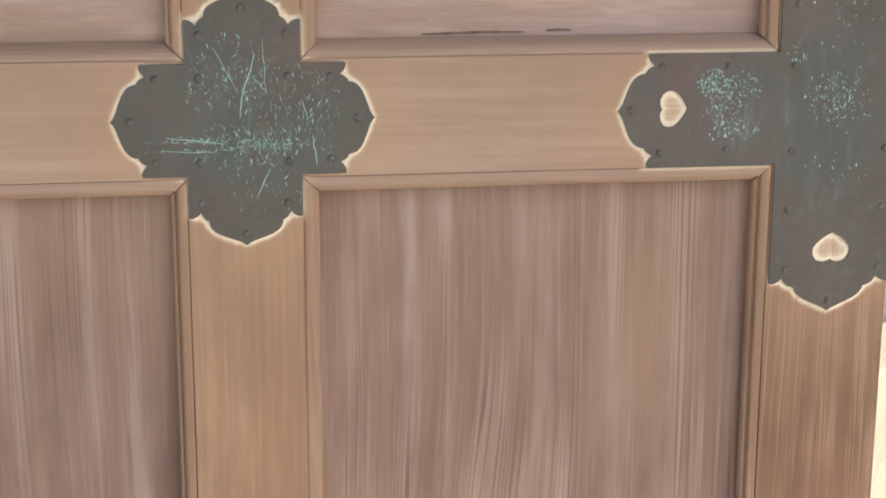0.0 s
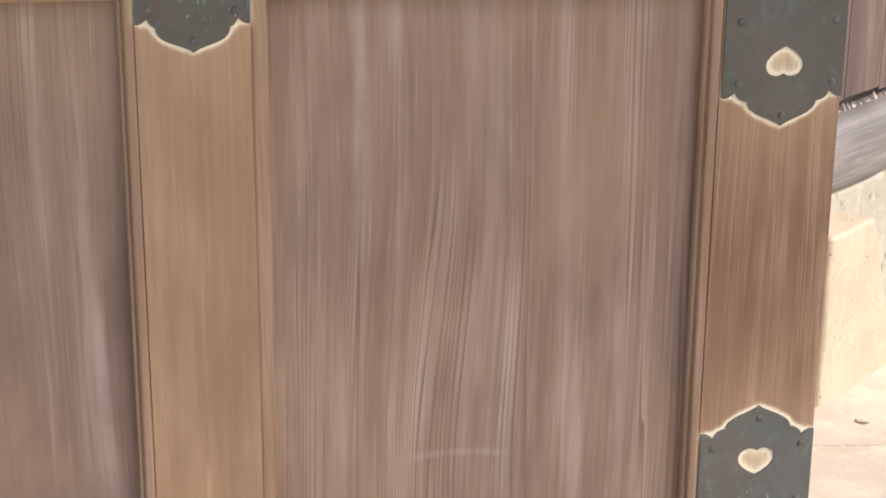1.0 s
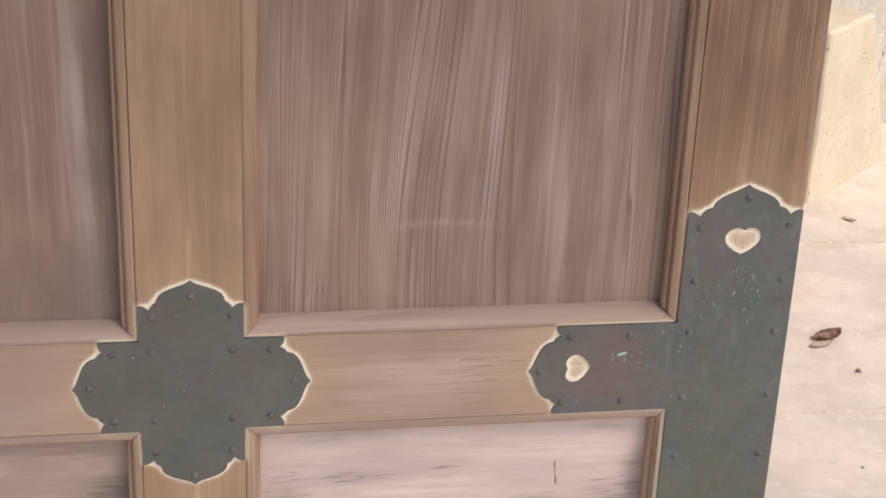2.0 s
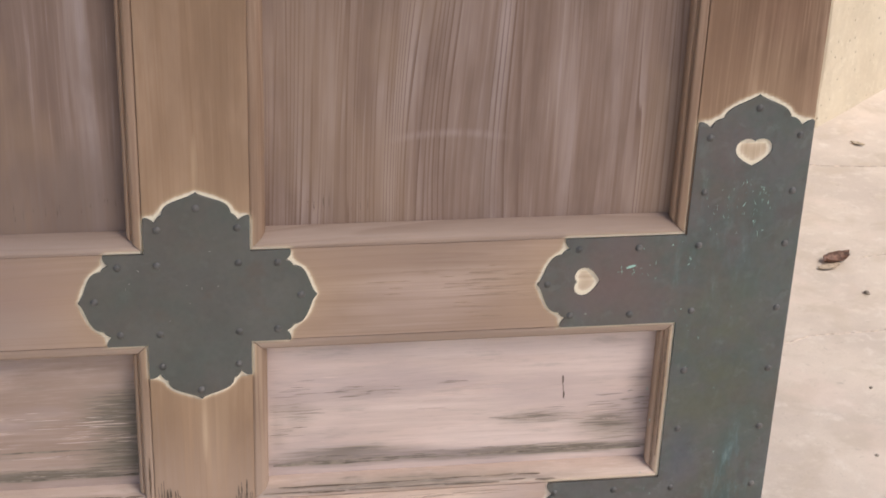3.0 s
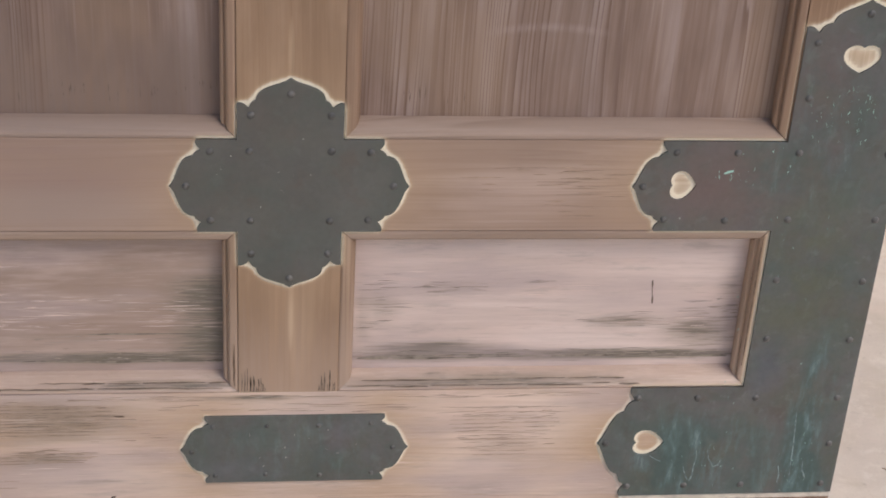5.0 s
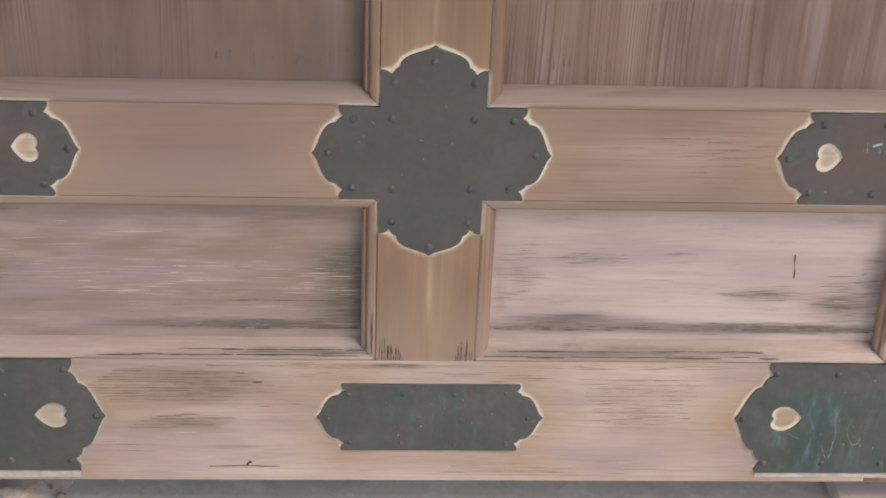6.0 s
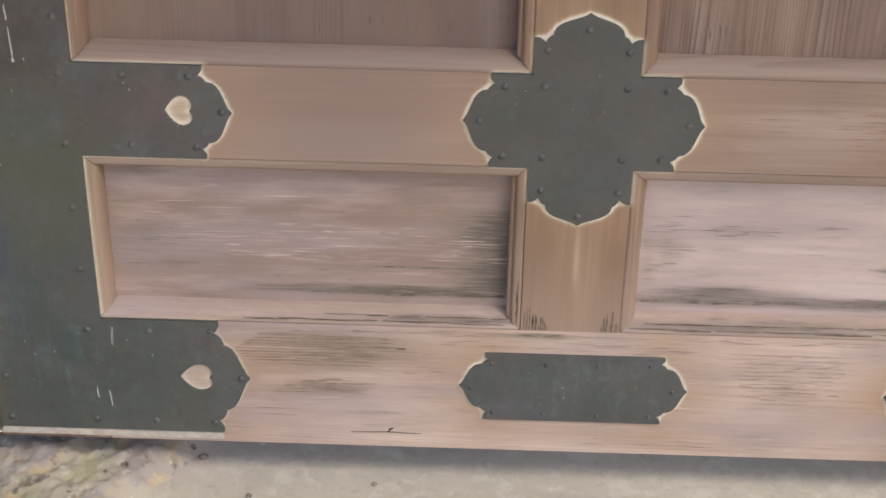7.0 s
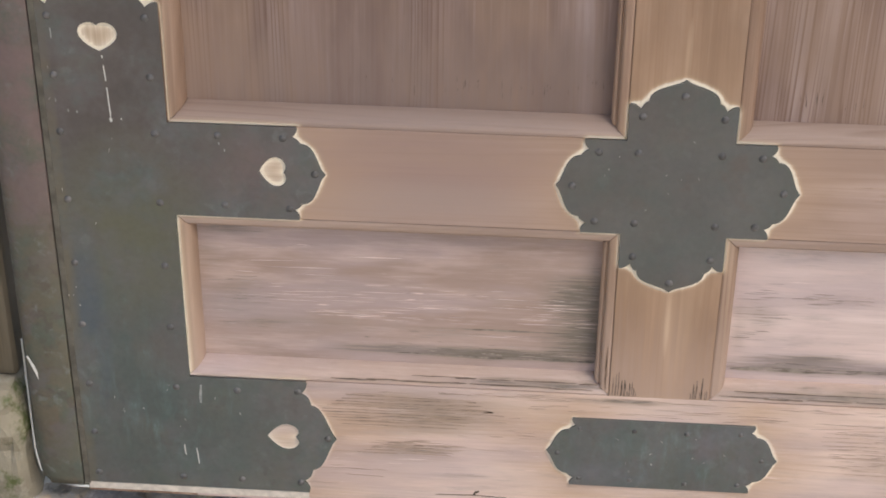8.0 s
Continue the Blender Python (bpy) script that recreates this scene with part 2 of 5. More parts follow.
    for x, z, sx, sz, amount in spots:
        k = m.math('MULTIPLY', m.blob(x, z, sx, sz), amount)
        lim = m.math('SUBTRACT', 0.78, m.math('MULTIPLY', k, 0.17))
        c = m.mix(m.span(speck, lim, m.math('ADD', lim, 0.07)), c, (0.17, 0.42, 0.35))
    dots = m.cells(m.pos, 55.0)
    c = m.mix(m.math('MULTIPLY', m.span(dots, 0.10, 0.05), m.span(m.noise(m.pos, 12.0, 2.0), 0.66, 0.72)), c, (0.30, 0.31, 0.28))
    h = m.math('ADD', m.math('MULTIPLY', big, 0.8), m.math('MULTIPLY', fine, 0.2))
    return m.finish(c, h, 0.25, 0.003, m.span(fine, 0.3, 0.7, 0.50, 0.66))


def stone(name, c1, c2, speckle, scale=1.0, moss=0.0, spots=None, rough=0.9, bump=0.5, pits=0.0, tints=()):
    m = Mat(name, rough=rough, spec=0.25)
    a = m.noise(m.pos, 3.0 * scale, 5.0, 0.6)
    b = m.noise(m.pos, 22.0 * scale, 5.0, 0.65)
    g = m.noise(m.pos, 260.0 * scale, 2.0)
    c = m.mix(m.span(a, 0.32, 0.68), c1, c2)
    c = m.mix(m.math('MULTIPLY', m.span(b, 0.5, 0.72), 0.5), c, speckle)
    c = m.mix(m.math('MULTIPLY', m.span(g, 0.55, 0.75), 0.35), c, tuple(v * 0.6 for v in c1))
    for n, (size, lo, hi, amount, colour) in enumerate(tints):
        k = m.noise(m.vec(m.math('ADD', m.xyz.outputs[0], 7.0 * n + 3.0), m.xyz.outputs[1], m.xyz.outputs[2]), size, 6.0, 0.62, 0.4)
        c = m.mix(m.math('MULTIPLY', m.span(k, lo, hi), amount), c, colour)
    h = m.math('ADD', m.math('MULTIPLY', b, 0.7), m.math('MULTIPLY', g, 0.3))
    if spots:
        d = m.cells(m.pos, 26.0)
        k = m.math('MULTIPLY', m.span(d, 0.22, 0.10), m.span(m.noise(m.pos, 9.0, 2.0), 0.56, 0.66))
        c = m.mix(k, c, spots)
    if pits:
        k = m.math('MULTIPLY', m.span(m.cells(m.pos, pits), 0.20, 0.10), m.span(m.noise(m.pos, 31.0, 2.0), 0.48, 0.56))
        c = m.mix(m.math('MULTIPLY', k, 0.75), c, tuple(v * 0.4 for v in c2))
        h = m.math('SUBTRACT', h, m.math('MULTIPLY', k, 0.9))
    if moss:
        k = m.math('MULTIPLY', m.span(m.noise(m.pos, 16.0, 5.0, 0.7), 0.60 - 0.2 * moss, 0.75 - 0.2 * moss), 0.9)
        c = m.mix(k, c, (0.09, 0.11, 0.03))
    return m.finish(c, h, bump, 0.004)


def plain(name, colour, rough=0.7, grain=60.0, vary=0.25, spec=0.3):
    m = Mat(name, rough=rough, spec=spec)
    n = m.noise(m.pos, grain, 4.0, 0.6)
    c = m.mix(m.span(n, 0.3, 0.7), tuple(v * (1 - vary) for v in colour), tuple(min(1.0, v * (1 + vary)) for v in colour))
    return m.finish(c, n, 0.25, 0.002)


def flecks(name, faint, bright):
    m = Mat(name, rough=0.8, spec=0.2)
    r = m.nt.nodes.new("ShaderNodeNewGeometry").outputs["Random Per Island"]
    c = m.mix(m.math('POWER', r, 1.7), faint, bright)
    return m.finish(c, m.noise(m.pos, 300.0, 2.0), 0.2, 0.001)


# ---- materials ----
STILE = wood("golden_cypress", True, (0.385, 0.250, 0.162), (0.295, 0.187, 0.118), (0.47, 0.335, 0.24), contrast=0.8, stain=0.4, weather=(0.20, 0.38, 0.55, (0.47, 0.345, 0.275)),
             patches=((0.002, 0.345, 0.0045, 0.060, 0.75, (0.60, 0.45, 0.31)), (0.012, 0.33, 0.022, 0.085, 0.35, (0.55, 0.40, 0.28)), (0.0, 0.68, 0.004, 0.045, 0.6, (0.58, 0.43, 0.29)), (-0.02, 0.80, 0.030, 0.20, 0.35, (0.27, 0.165, 0.10)), (0.03, 1.0, 0.03, 0.2, 0.3, (0.29, 0.18, 0.11))))
STILE_WORN = wood("worn_cypress", True, (0.378, 0.246, 0.166), (0.215, 0.128, 0.082), (0.51, 0.37, 0.258), contrast=1.2, stain=0.5, figure=0.6, ring=1.25, patches=((0.66, 0.87, 0.05, 0.07, 0.6, (0.24, 0.135, 0.09)), (0.63, 0.98, 0.03, 0.08, 0.4, (0.25, 0.145, 0.095))))
RAIL = wood("rail_cypress", False, (0.445, 0.325, 0.258), (0.355, 0.246, 0.188), (0.55, 0.43, 0.355), contrast=0.6, stain=0.35, fresh=0.30, shelter=0.48,
            patches=((-0.32, 0.516, 0.26, 0.08, 0.85, (0.368, 0.257, 0.216)), (-0.30, 0.53, 0.22, 0.050, 1.15, (0.318, 0.216, 0.179)), (-0.30, 0.485, 0.20, 0.038, 1.0, (0.355, 0.262, 0.218)), (-0.22, 0.545, 0.12, 0.018, 0.5, (0.34, 0.235, 0.18)), (0.26, 0.50, 0.10, 0.045, 0.55, (0.53, 0.395, 0.335)), (0.36, 0.475, 0.08, 0.014, 0.5, (0.34, 0.23, 0.165)), (0.22, 0.566, 0.12, 0.008, 0.5, (0.34, 0.24, 0.18))))
RAIL_LOW = wood("weathered_rail", False, (0.74, 0.58, 0.485), (0.62, 0.46, 0.37), (0.83, 0.69, 0.605), contrast=0.75, mould=True, stain=0.35, shelter=0.88,
                patches=((-0.36, 0.14, 0.24, 0.11, 0.6, (0.50, 0.37, 0.29)), (-0.30, 0.192, 0.15, 0.042, 1.2, (0.315, 0.232, 0.168)), (-0.30, 0.135, 0.09, 0.022, 1.0, (0.32, 0.232, 0.172)), (-0.36, 0.165, 0.05, 0.06, 0.6, (0.43, 0.29, 0.20)), (-0.17, 0.16, 0.05, 0.05, 0.6, (0.44, 0.30, 0.205)), (0.27, 0.185, 0.07, 0.030, 0.5, (0.45, 0.335, 0.265)), (0.27, 0.140, 0.06, 0.022, 0.45, (0.45, 0.335, 0.265)), (0.02, 0.078, 0.20, 0.016, 0.7, (0.44, 0.315, 0.235)), (-0.05, 0.215, 0.16, 0.014, 0.5, (0.46, 0.34, 0.27)), (0.33, 0.20, 0.08, 0.05, 0.5, (0.80, 0.655, 0.565)), (0.20, 0.11, 0.10, 0.03, 0.4, (0.77, 0.615, 0.52)), (-0.22, 0.105, 0.14, 0.016, 0.4, (0.74, 0.59, 0.50))))
PANEL = wood("greyed_panel", True, (0.302, 0.215, 0.178), (0.222, 0.149, 0.119), (0.405, 0.318, 0.293), bleach=False, contrast=1.35, stain=0.42, figure=0.7, warm=0.5, fresh=0.35, patches=((-0.30, 0.61, 0.34, 0.10, 0.75, (0.215, 0.157, 0.131)), (-0.12, 0.64, 0.07, 0.08, 0.6, (0.20, 0.145, 0.12))))
PANEL_FIG = wood("figured_panel", True, (0.338, 0.243, 0.200), (0.236, 0.156, 0.120), (0.472, 0.374, 0.348), bend=(0.275, 0.085, 0.62, 1.08, 0.030), bleach=False, contrast=1.15, stain=0.35, figure=0.75, warm=0.4, fresh=0.15, scuff=(0.29, 0.704, 0.075, 0.009))
PANEL_LOW = wood("bleached_panel", False, (0.72, 0.585, 0.53), (0.62, 0.485, 0.43), (0.80, 0.665, 0.615), bleach=False, mould=True, contrast=0.35, ring=0.6, stain=0.12)
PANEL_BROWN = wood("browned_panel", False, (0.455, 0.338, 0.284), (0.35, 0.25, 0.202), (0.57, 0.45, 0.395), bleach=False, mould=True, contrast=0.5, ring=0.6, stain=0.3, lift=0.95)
MOULD_UP = wood("bead_cypress", True, (0.40, 0.278, 0.198), (0.28, 0.186, 0.128), (0.50, 0.375, 0.28), contrast=0.8, weather=(0.22, 0.40, 0.6, (0.47, 0.345, 0.275)))
MOULD_BROWN = wood("brown_bead", True, (0.375, 0.252, 0.178), (0.265, 0.170, 0.115), (0.47, 0.345, 0.26), contrast=0.5)
MOULD_LEVEL = wood("ledge_cypress", False, (0.415, 0.307, 0.246), (0.325, 0.232, 0.18), (0.52, 0.41, 0.345), contrast=0.7, patches=((-0.35, 0.585, 0.30, 0.02, 1.0, (0.32, 0.238, 0.20)), (0.45, 0.585, 0.2, 0.02, 0.4, (0.36, 0.265, 0.215))))
LEDGE_LOW = wood("weathered_ledge", False, (0.62, 0.48, 0.40), (0.50, 0.37, 0.30), (0.74, 0.60, 0.53), mould=True, contrast=0.6, patches=((-0.45, 0.24, 0.24, 0.02, 0.9, (0.43, 0.325, 0.265)), (-0.2, 0.24, 0.14, 0.02, 0.6, (0.44, 0.335, 0.275))))
BRONZE = bronze("dark_bronze", mottle=0.22)
BRONZE_SCRATCHED = bronze("scratched_bronze", base=(0.126, 0.118, 0.105), mottle=0.4, spots=((0.0, 1.33, 0.12, 0.11, 0.6), (0.51, 1.335, 0.09, 0.06, 0.6), (0.64, 1.33, 0.10, 0.12, 0.4)), rust=0.45, greens=((0.53, 1.33, 0.07, 0.06, 0.7), (0.02, 1.32, 0.10, 0.09, 0.45), (0.64, 1.30, 0.07, 0.12, 0.5)), blush=((0.50, 1.34, 0.13, 0.09, 0.5), (0.60, 1.48, 0.06, 0.12, 0.5), (0.06, 1.38, 0.1, 0.06, 0.5)))
BRONZE_GREEN = bronze("green_bronze", base=(0.148, 0.146, 0.139), mottle=0.62, spots=((0.65, 0.60, 0.06, 0.10, 0.5),),
                      greens=((0.668, 0.15, 0.035, 0.18, 1.5), (0.66, 0.08, 0.07, 0.05, 1.2), (0.54, 0.12, 0.12, 0.08, 1.0), (0.48, 0.13, 0.09, 0.09, 0.6), (0.62, 0.55, 0.1, 0.2, 0.4), (-0.65, 0.25, 0.08, 0.14, 0.5), (-0.60, 0.17, 0.12, 0.09, 0.55), (0.02, 0.145, 0.16, 0.07, 0.35)),
                      blush=((-0.66, 0.62, 0.12, 0.14, 0.75), (-0.48, 0.52, 0.14, 0.08, 0.55), (0.50, 0.52, 0.13, 0.08, 0.7), (0.60, 0.62, 0.06, 0.14, 0.5), (-0.60, 0.26, 0.04, 0.05, 0.6), (-0.64, 0.22, 0.16, 0.24, 0.65, (0.084, 0.098, 0.088)), (-0.64, 0.62, 0.17, 0.22, 0.9, (0.090, 0.080, 0.071)), (-0.55, 0.14, 0.14, 0.10, 0.5, (0.092, 0.100, 0.090)), (-0.63, 0.44, 0.10, 0.14, 0.9, (0.125, 0.122, 0.082)), (-0.711, 0.35, 0.010, 0.5, 0.9, (0.150, 0.128, 0.088)), (0.63, 0.40, 0.09, 0.14, 0.8, (0.120, 0.128, 0.088)), (-0.69, 0.30, 0.025, 0.16, 0.8, (0.092, 0.108, 0.128)), (0.60, 0.25, 0.03, 0.08, 0.6, (0.105, 0.112, 0.135)), (0.09, 0.16, 0.05, 0.04, 0.8, (0.165, 0.152, 0.165)), (-0.04, 0.115, 0.07, 0.02, 0.7, (0.16, 0.155, 0.17))))
BRONZE_BROWN = bronze("brown_bronze", base=(0.150, 0.131, 0.092), rust=0.3, blush=((-0.75, 0.75, 0.2, 0.42, 1.0), (-0.75, 0.60, 0.2, 0.2, 0.8)))
NAIL = plain("nail_bronze", (0.100, 0.094, 0.088), 0.5, 90.0, 0.35, 0.5)
PALE_EDGE = plain("pale_edge", (0.60, 0.53, 0.445), 0.6, 80.0, 0.15)
SEAM = plain("seam_bronze", (0.112, 0.100, 0.078), 0.6, 40.0, 0.3)
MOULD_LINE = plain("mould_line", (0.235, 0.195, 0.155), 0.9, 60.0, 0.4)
BEAD_LINE = plain("bead_line", (0.16, 0.108, 0.074), 0.9, 60.0, 0.4)
SPLIT_SOFT = plain("soft_split", (0.20, 0.15, 0.115), 0.9, 120.0, 0.45)
HATCH = plain("worn_hatch", (0.31, 0.228, 0.172), 0.9, 50.0, 0.35)
HATCH_SOFT = plain("faint_hatch", (0.47, 0.355, 0.285), 0.9, 50.0, 0.3)
CHALK = plain("chalky_patina", (0.185, 0.240, 0.236), 0.85, 160.0, 0.5)
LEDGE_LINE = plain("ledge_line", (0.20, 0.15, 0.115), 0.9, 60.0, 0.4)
FRAY = plain("frayed_wood", (0.44, 0.375, 0.33), 0.8, 90.0, 0.3)
SMEAR = plain("pale_smear", (0.30, 0.305, 0.285), 0.7, 120.0, 0.35)
WHITE = plain("white_drip", (0.60, 0.585, 0.53), 0.6, 80.0, 0.1)
CONCRETE = stone("grey_concrete", (0.60, 0.535, 0.425), (0.50, 0.445, 0.355), (0.66, 0.59, 0.47), spots=(0.76, 0.72, 0.64),
                 tints=((34.0, 0.50, 0.64, 0.5, (0.70, 0.645, 0.54)), (48.0, 0.54, 0.68, 0.45, (0.40, 0.355, 0.28)), (8.0, 0.50, 0.66, 0.4, (0.60, 0.505, 0.42))))
PAVING = stone("pale_paving", (0.66, 0.56, 0.47), (0.54, 0.455, 0.385), (0.71, 0.63, 0.54), scale=1.3, bump=0.25, tints=((9.0, 0.48, 0.66, 0.7, (0.52, 0.43, 0.34)), (20.0, 0.55, 0.72, 0.45, (0.74, 0.67, 0.60)), (5.0, 0.52, 0.68, 0.4, (0.70, 0.56, 0.48)), (60.0, 0.60, 0.72, 0.5, (0.42, 0.35, 0.29))))
OCHRE_ROCK = stone("ochre_rock", (0.56, 0.485, 0.36), (0.43, 0.375, 0.315), (0.56, 0.50, 0.41), scale=2.0, bump=1.0, pits=30.0,
                   tints=((11.0, 0.48, 0.60, 0.75, (0.49, 0.46, 0.27)), (14.0, 0.48, 0.60, 0.75, (0.58, 0.43, 0.25)), (12.0, 0.47, 0.58, 0.75, (0.39, 0.35, 0.335)), (30.0, 0.55, 0.66, 0.85, (0.19, 0.16, 0.13)), (52.0, 0.57, 0.68, 0.6, (0.68, 0.63, 0.54))))
MOSSY = stone("mossy_stone", (0.33, 0.29, 0.21), (0.22, 0.19, 0.14), (0.48, 0.44, 0.35), scale=2.0, moss=0.55, bump=0.9)
MOSS_STONE = stone("moss_pale_stone", (0.56, 0.52, 0.44), (0.46, 0.42, 0.35), (0.68, 0.65, 0.58), moss=0.18, scale=1.5, bump=0.7)
PALE_STONE = stone("cream_stone", (0.62, 0.53, 0.40), (0.54, 0.455, 0.34), (0.70, 0.62, 0.49), scale=2.0, bump=0.6, pits=48.0)
OLD_TIMBER = wood("grey_timber", False, (0.32, 0.295, 0.288), (0.18, 0.160, 0.152), (0.56, 0.52, 0.50), bleach=False, contrast=0.8, rough=0.5, stain=0.4, fresh=0.0)
OLD_BOARD = wood("brown_board", True, (0.19, 0.138, 0.120), (0.115, 0.082, 0.071), (0.27, 0.21, 0.185), bleach=False, fresh=0.0)
POST_WOOD = wood("dark_post", True, (0.13, 0.105, 0.068), (0.08, 0.063, 0.04), (0.22, 0.18, 0.13), bleach=False, fresh=0.0)
LEAF_DRY = plain("dry_leaf", (0.20, 0.112, 0.080), 0.6, 120.0, 0.5)
LEAF_PALE = plain("pale_leaf", (0.42, 0.335, 0.25), 0.7, 120.0, 0.3)
LEAF_BLEACHED = plain("bleached_leaf", (0.50, 0.405, 0.30), 0.7, 120.0, 0.2)
VERDIGRIS = flecks("verdigris", (0.130, 0.190, 0.168), (0.42, 0.66, 0.57))
CRACK = plain("dark_split", (0.05, 0.04, 0.03), 0.9, 150.0, 0.3)
STAIN = plain("old_stain", (0.17, 0.125, 0.10), 0.9, 90.0, 0.4)
STREAK = flecks("mould_streak", (0.42, 0.34, 0.29), (0.21, 0.178, 0.145))
STREAK_SOFT = flecks("faint_streak", (0.50, 0.38, 0.30), (0.27, 0.205, 0.155))
STAIN_SOFT = plain("faint_grain", (0.385, 0.275, 0.20), 0.9, 60.0, 0.25)
SCAR = flecks("pale_scar", (0.58, 0.45, 0.395), (0.82, 0.665, 0.59))
PAVING_CRACK = plain("paving_crack", (0.50, 0.41, 0.34), 0.9, 60.0, 0.3)
PEBBLE = plain("pebble_stone", (0.27, 0.22, 0.175), 0.8, 200.0, 0.4)


# ---- mesh helpers ----
def part(name, bm, material, parent=None, label="", smooth=False):
    mesh = bpy.data.meshes.new(name)
    bm.normal_update()
    bm.to_mesh(mesh)
    bm.free()
    return part_mesh(name, mesh, material, parent, label, smooth)


def part_mesh(name, mesh, material, parent=None, label="", smooth=False):
    if not mesh.materials:
        mesh.materials.append(material)
    if smooth:
        mesh.polygons.foreach_set("use_smooth", [True] * len(mesh.polygons))
    ob = new(name, mesh)
    if parent:
        ob.parent = parent
    if label:
        ob["label"] = label
    return ob


def box_bm(x0, x1, y0, y1, z0, z1, bevel=0.0, segments=1):
    bm = bmesh.new()
    bmesh.ops.create_cube(bm, size=1.0)
    for v in bm.verts:
        v.co = Vector((x0 + (v.co.x + 0.5) * (x1 - x0), y0 + (v.co.y + 0.5) * (y1 - y0), z0 + (v.co.z + 0.5) * (z1 - z0)))
    if bevel:
        bmesh.ops.bevel(bm, geom=list(bm.edges), offset=bevel, segments=segments, affect='EDGES', profile=0.6)
    return bm


LOBES = ((0.0, 1.0), (0.025, 0.955), (0.0, 0.90), (-0.06, 0.85), (-0.13, 0.81), (-0.17, 0.785), (-0.08, 0.765), (0.01, 0.735), (0.08, 0.695))
LOBES_SLIM = LOBES + ((0.12, 0.650), (0.24, 0.640), (0.37, 0.612), (0.49, 0.555), (0.60, 0.462), (0.69, 0.345), (0.77, 0.225), (0.84, 0.125), (0.92, 0.050), (1.0, 0.0))
LOBES_BROAD = LOBES + ((0.13, 0.635), (0.16, 0.575), (0.28, 0.560), (0.42, 0.515), (0.54, 0.435), (0.65, 0.330), (0.75, 0.215), (0.84, 0.120), (0.92, 0.048), (1.0, 0.0))


def arm_end(cx, cz, out, half, length):
    """The lobed end of an arm: points from its one shoulder to the other. (cx, cz): middle of the shoulder line; out: unit vector."""
    prof = LOBES_BROAD if half > 0.065 else LOBES_SLIM
    ox, oz = out
    sx, sz = -oz, ox
    pts = [(cx + ox * u * length - sx * v * half, cz + oz * u * length - sz * v * half) for u, v in prof]
    return pts + [(cx + ox * u * length + sx * v * half, cz + oz * u * length + sz * v * half) for u, v in prof[-2::-1]]


def heart_loop(cx, cz, tip, length, width):
    """A boar's-eye opening whose point looks along tip."""
    half = ((0.09, 0.0), (0.045, 0.10), (0.01, 0.24), (0.0, 0.42), (0.03, 0.62), (0.10, 0.81), (0.22, 0.95), (0.36, 1.0), (0.52, 0.95), (0.68, 0.76), (0.82, 0.50), (0.92, 0.25), (1.0, 0.0))
    ox, oz = tip
    sx, sz = -oz, ox
    loop = [(u, v) for u, v in half] + [(u, -v) for u, v in half[-2:0:-1]]
    return [(cx + ox * (u - 0.5) * length + sx * v * 0.5 * width, cz + oz * (u - 0.5) * length + sz * v * 0.5 * width) for u, v in loop]


def sheet_bm(outer, holes, y0, y1, bevel=0.0007):
    """A flat sheet with holes, standing in the door's plane between the depths y0 (front) and y1."""
    bm = bmesh.new()
    edges = []
    for loop in [outer] + list(holes):
        vs = [bm.verts.new((x, y1, z)) for x, z in loop]
        for k, v in enumerate(vs):
            edges.append(bm.edges.new((v, vs[(k + 1) % len(vs)])))
    bmesh.ops.triangle_fill(bm, use_beauty=True, use_dissolve=False, edges=edges)
    faces = list(bm.faces)
    rim = [e for e in bm.edges if e.is_boundary]
    ret = bmesh.ops.extrude_face_region(bm, geom=faces)
    for v in [g for g in ret["geom"] if isinstance(g, bmesh.types.BMVert)]:
        v.co.y = y0
    bmesh.ops.recalc_face_normals(bm, faces=list(bm.faces))
    return bm


# ---- plan of the door leaf ----
DOOR_L, DOOR_R, DOOR_Z0, DOOR_Z1 = -0.718, 0.718, 0.045, 2.05
MID = 0.060                     # half the middle stile
IN_R, IN_L = 0.577, -0.577      # inner edges of the outer stiles
RAILS = ((DOOR_Z0, 0.230), (0.457, 0.575), (1.261, 1.385), (1.93, DOOR_Z1))
RECESS = 0.024
FIT_Y0, FIT_Y1 = -0.0028, 0.0

CROSS_LOW = (0.0, 0.516)
CROSS_UP = (0.0, 1.323)


def cross_outline(cx, cz):
    h, hv, ax, az, tip = 0.0590, 0.060, 0.1060, 0.1035, 0.031
    return (arm_end(cx + ax, cz, (1, 0), h, tip) + [(cx + hv, cz + h)] + arm_end(cx, cz + az, (0, 1), hv, tip) + [(cx - hv, cz + h)]
            + arm_end(cx - ax, cz, (-1, 0), h, tip) + [(cx - hv, cz - h)] + arm_end(cx, cz - az, (0, -1), hv, tip) + [(cx + hv, cz - h)])


def corner_outline(side):
    """The big lower fitting of an outer stile; side 1: at the free edge, -1: at the hinge."""
    pts = ([(0.718, 0.061)] + arm_end(0.648, 0.718, (0, 1), 0.070, 0.034) + [(0.578, 0.575)] + arm_end(0.431, 0.516, (-1, 0), 0.059, 0.032)
           + [(0.576, 0.457), (0.575, 0.230)] + arm_end(0.431, 0.1455, (-1, 0), 0.0845, 0.036))
    return [(side * x, z) for x, z in pts]


def upper_outline(side):
    zc = 1.323
    pts = (arm_end(0.649, zc + 0.198, (0, 1), 0.070, 0.034) + [(0.579, zc + 0.062)] + arm_end(0.434, zc, (-1, 0), 0.062, 0.034)
           + [(0.579, zc - 0.062)] + arm_end(0.649, zc - 0.198, (0, -1), 0.070, 0.034))
    return [(side * x, z) for x, z in pts]


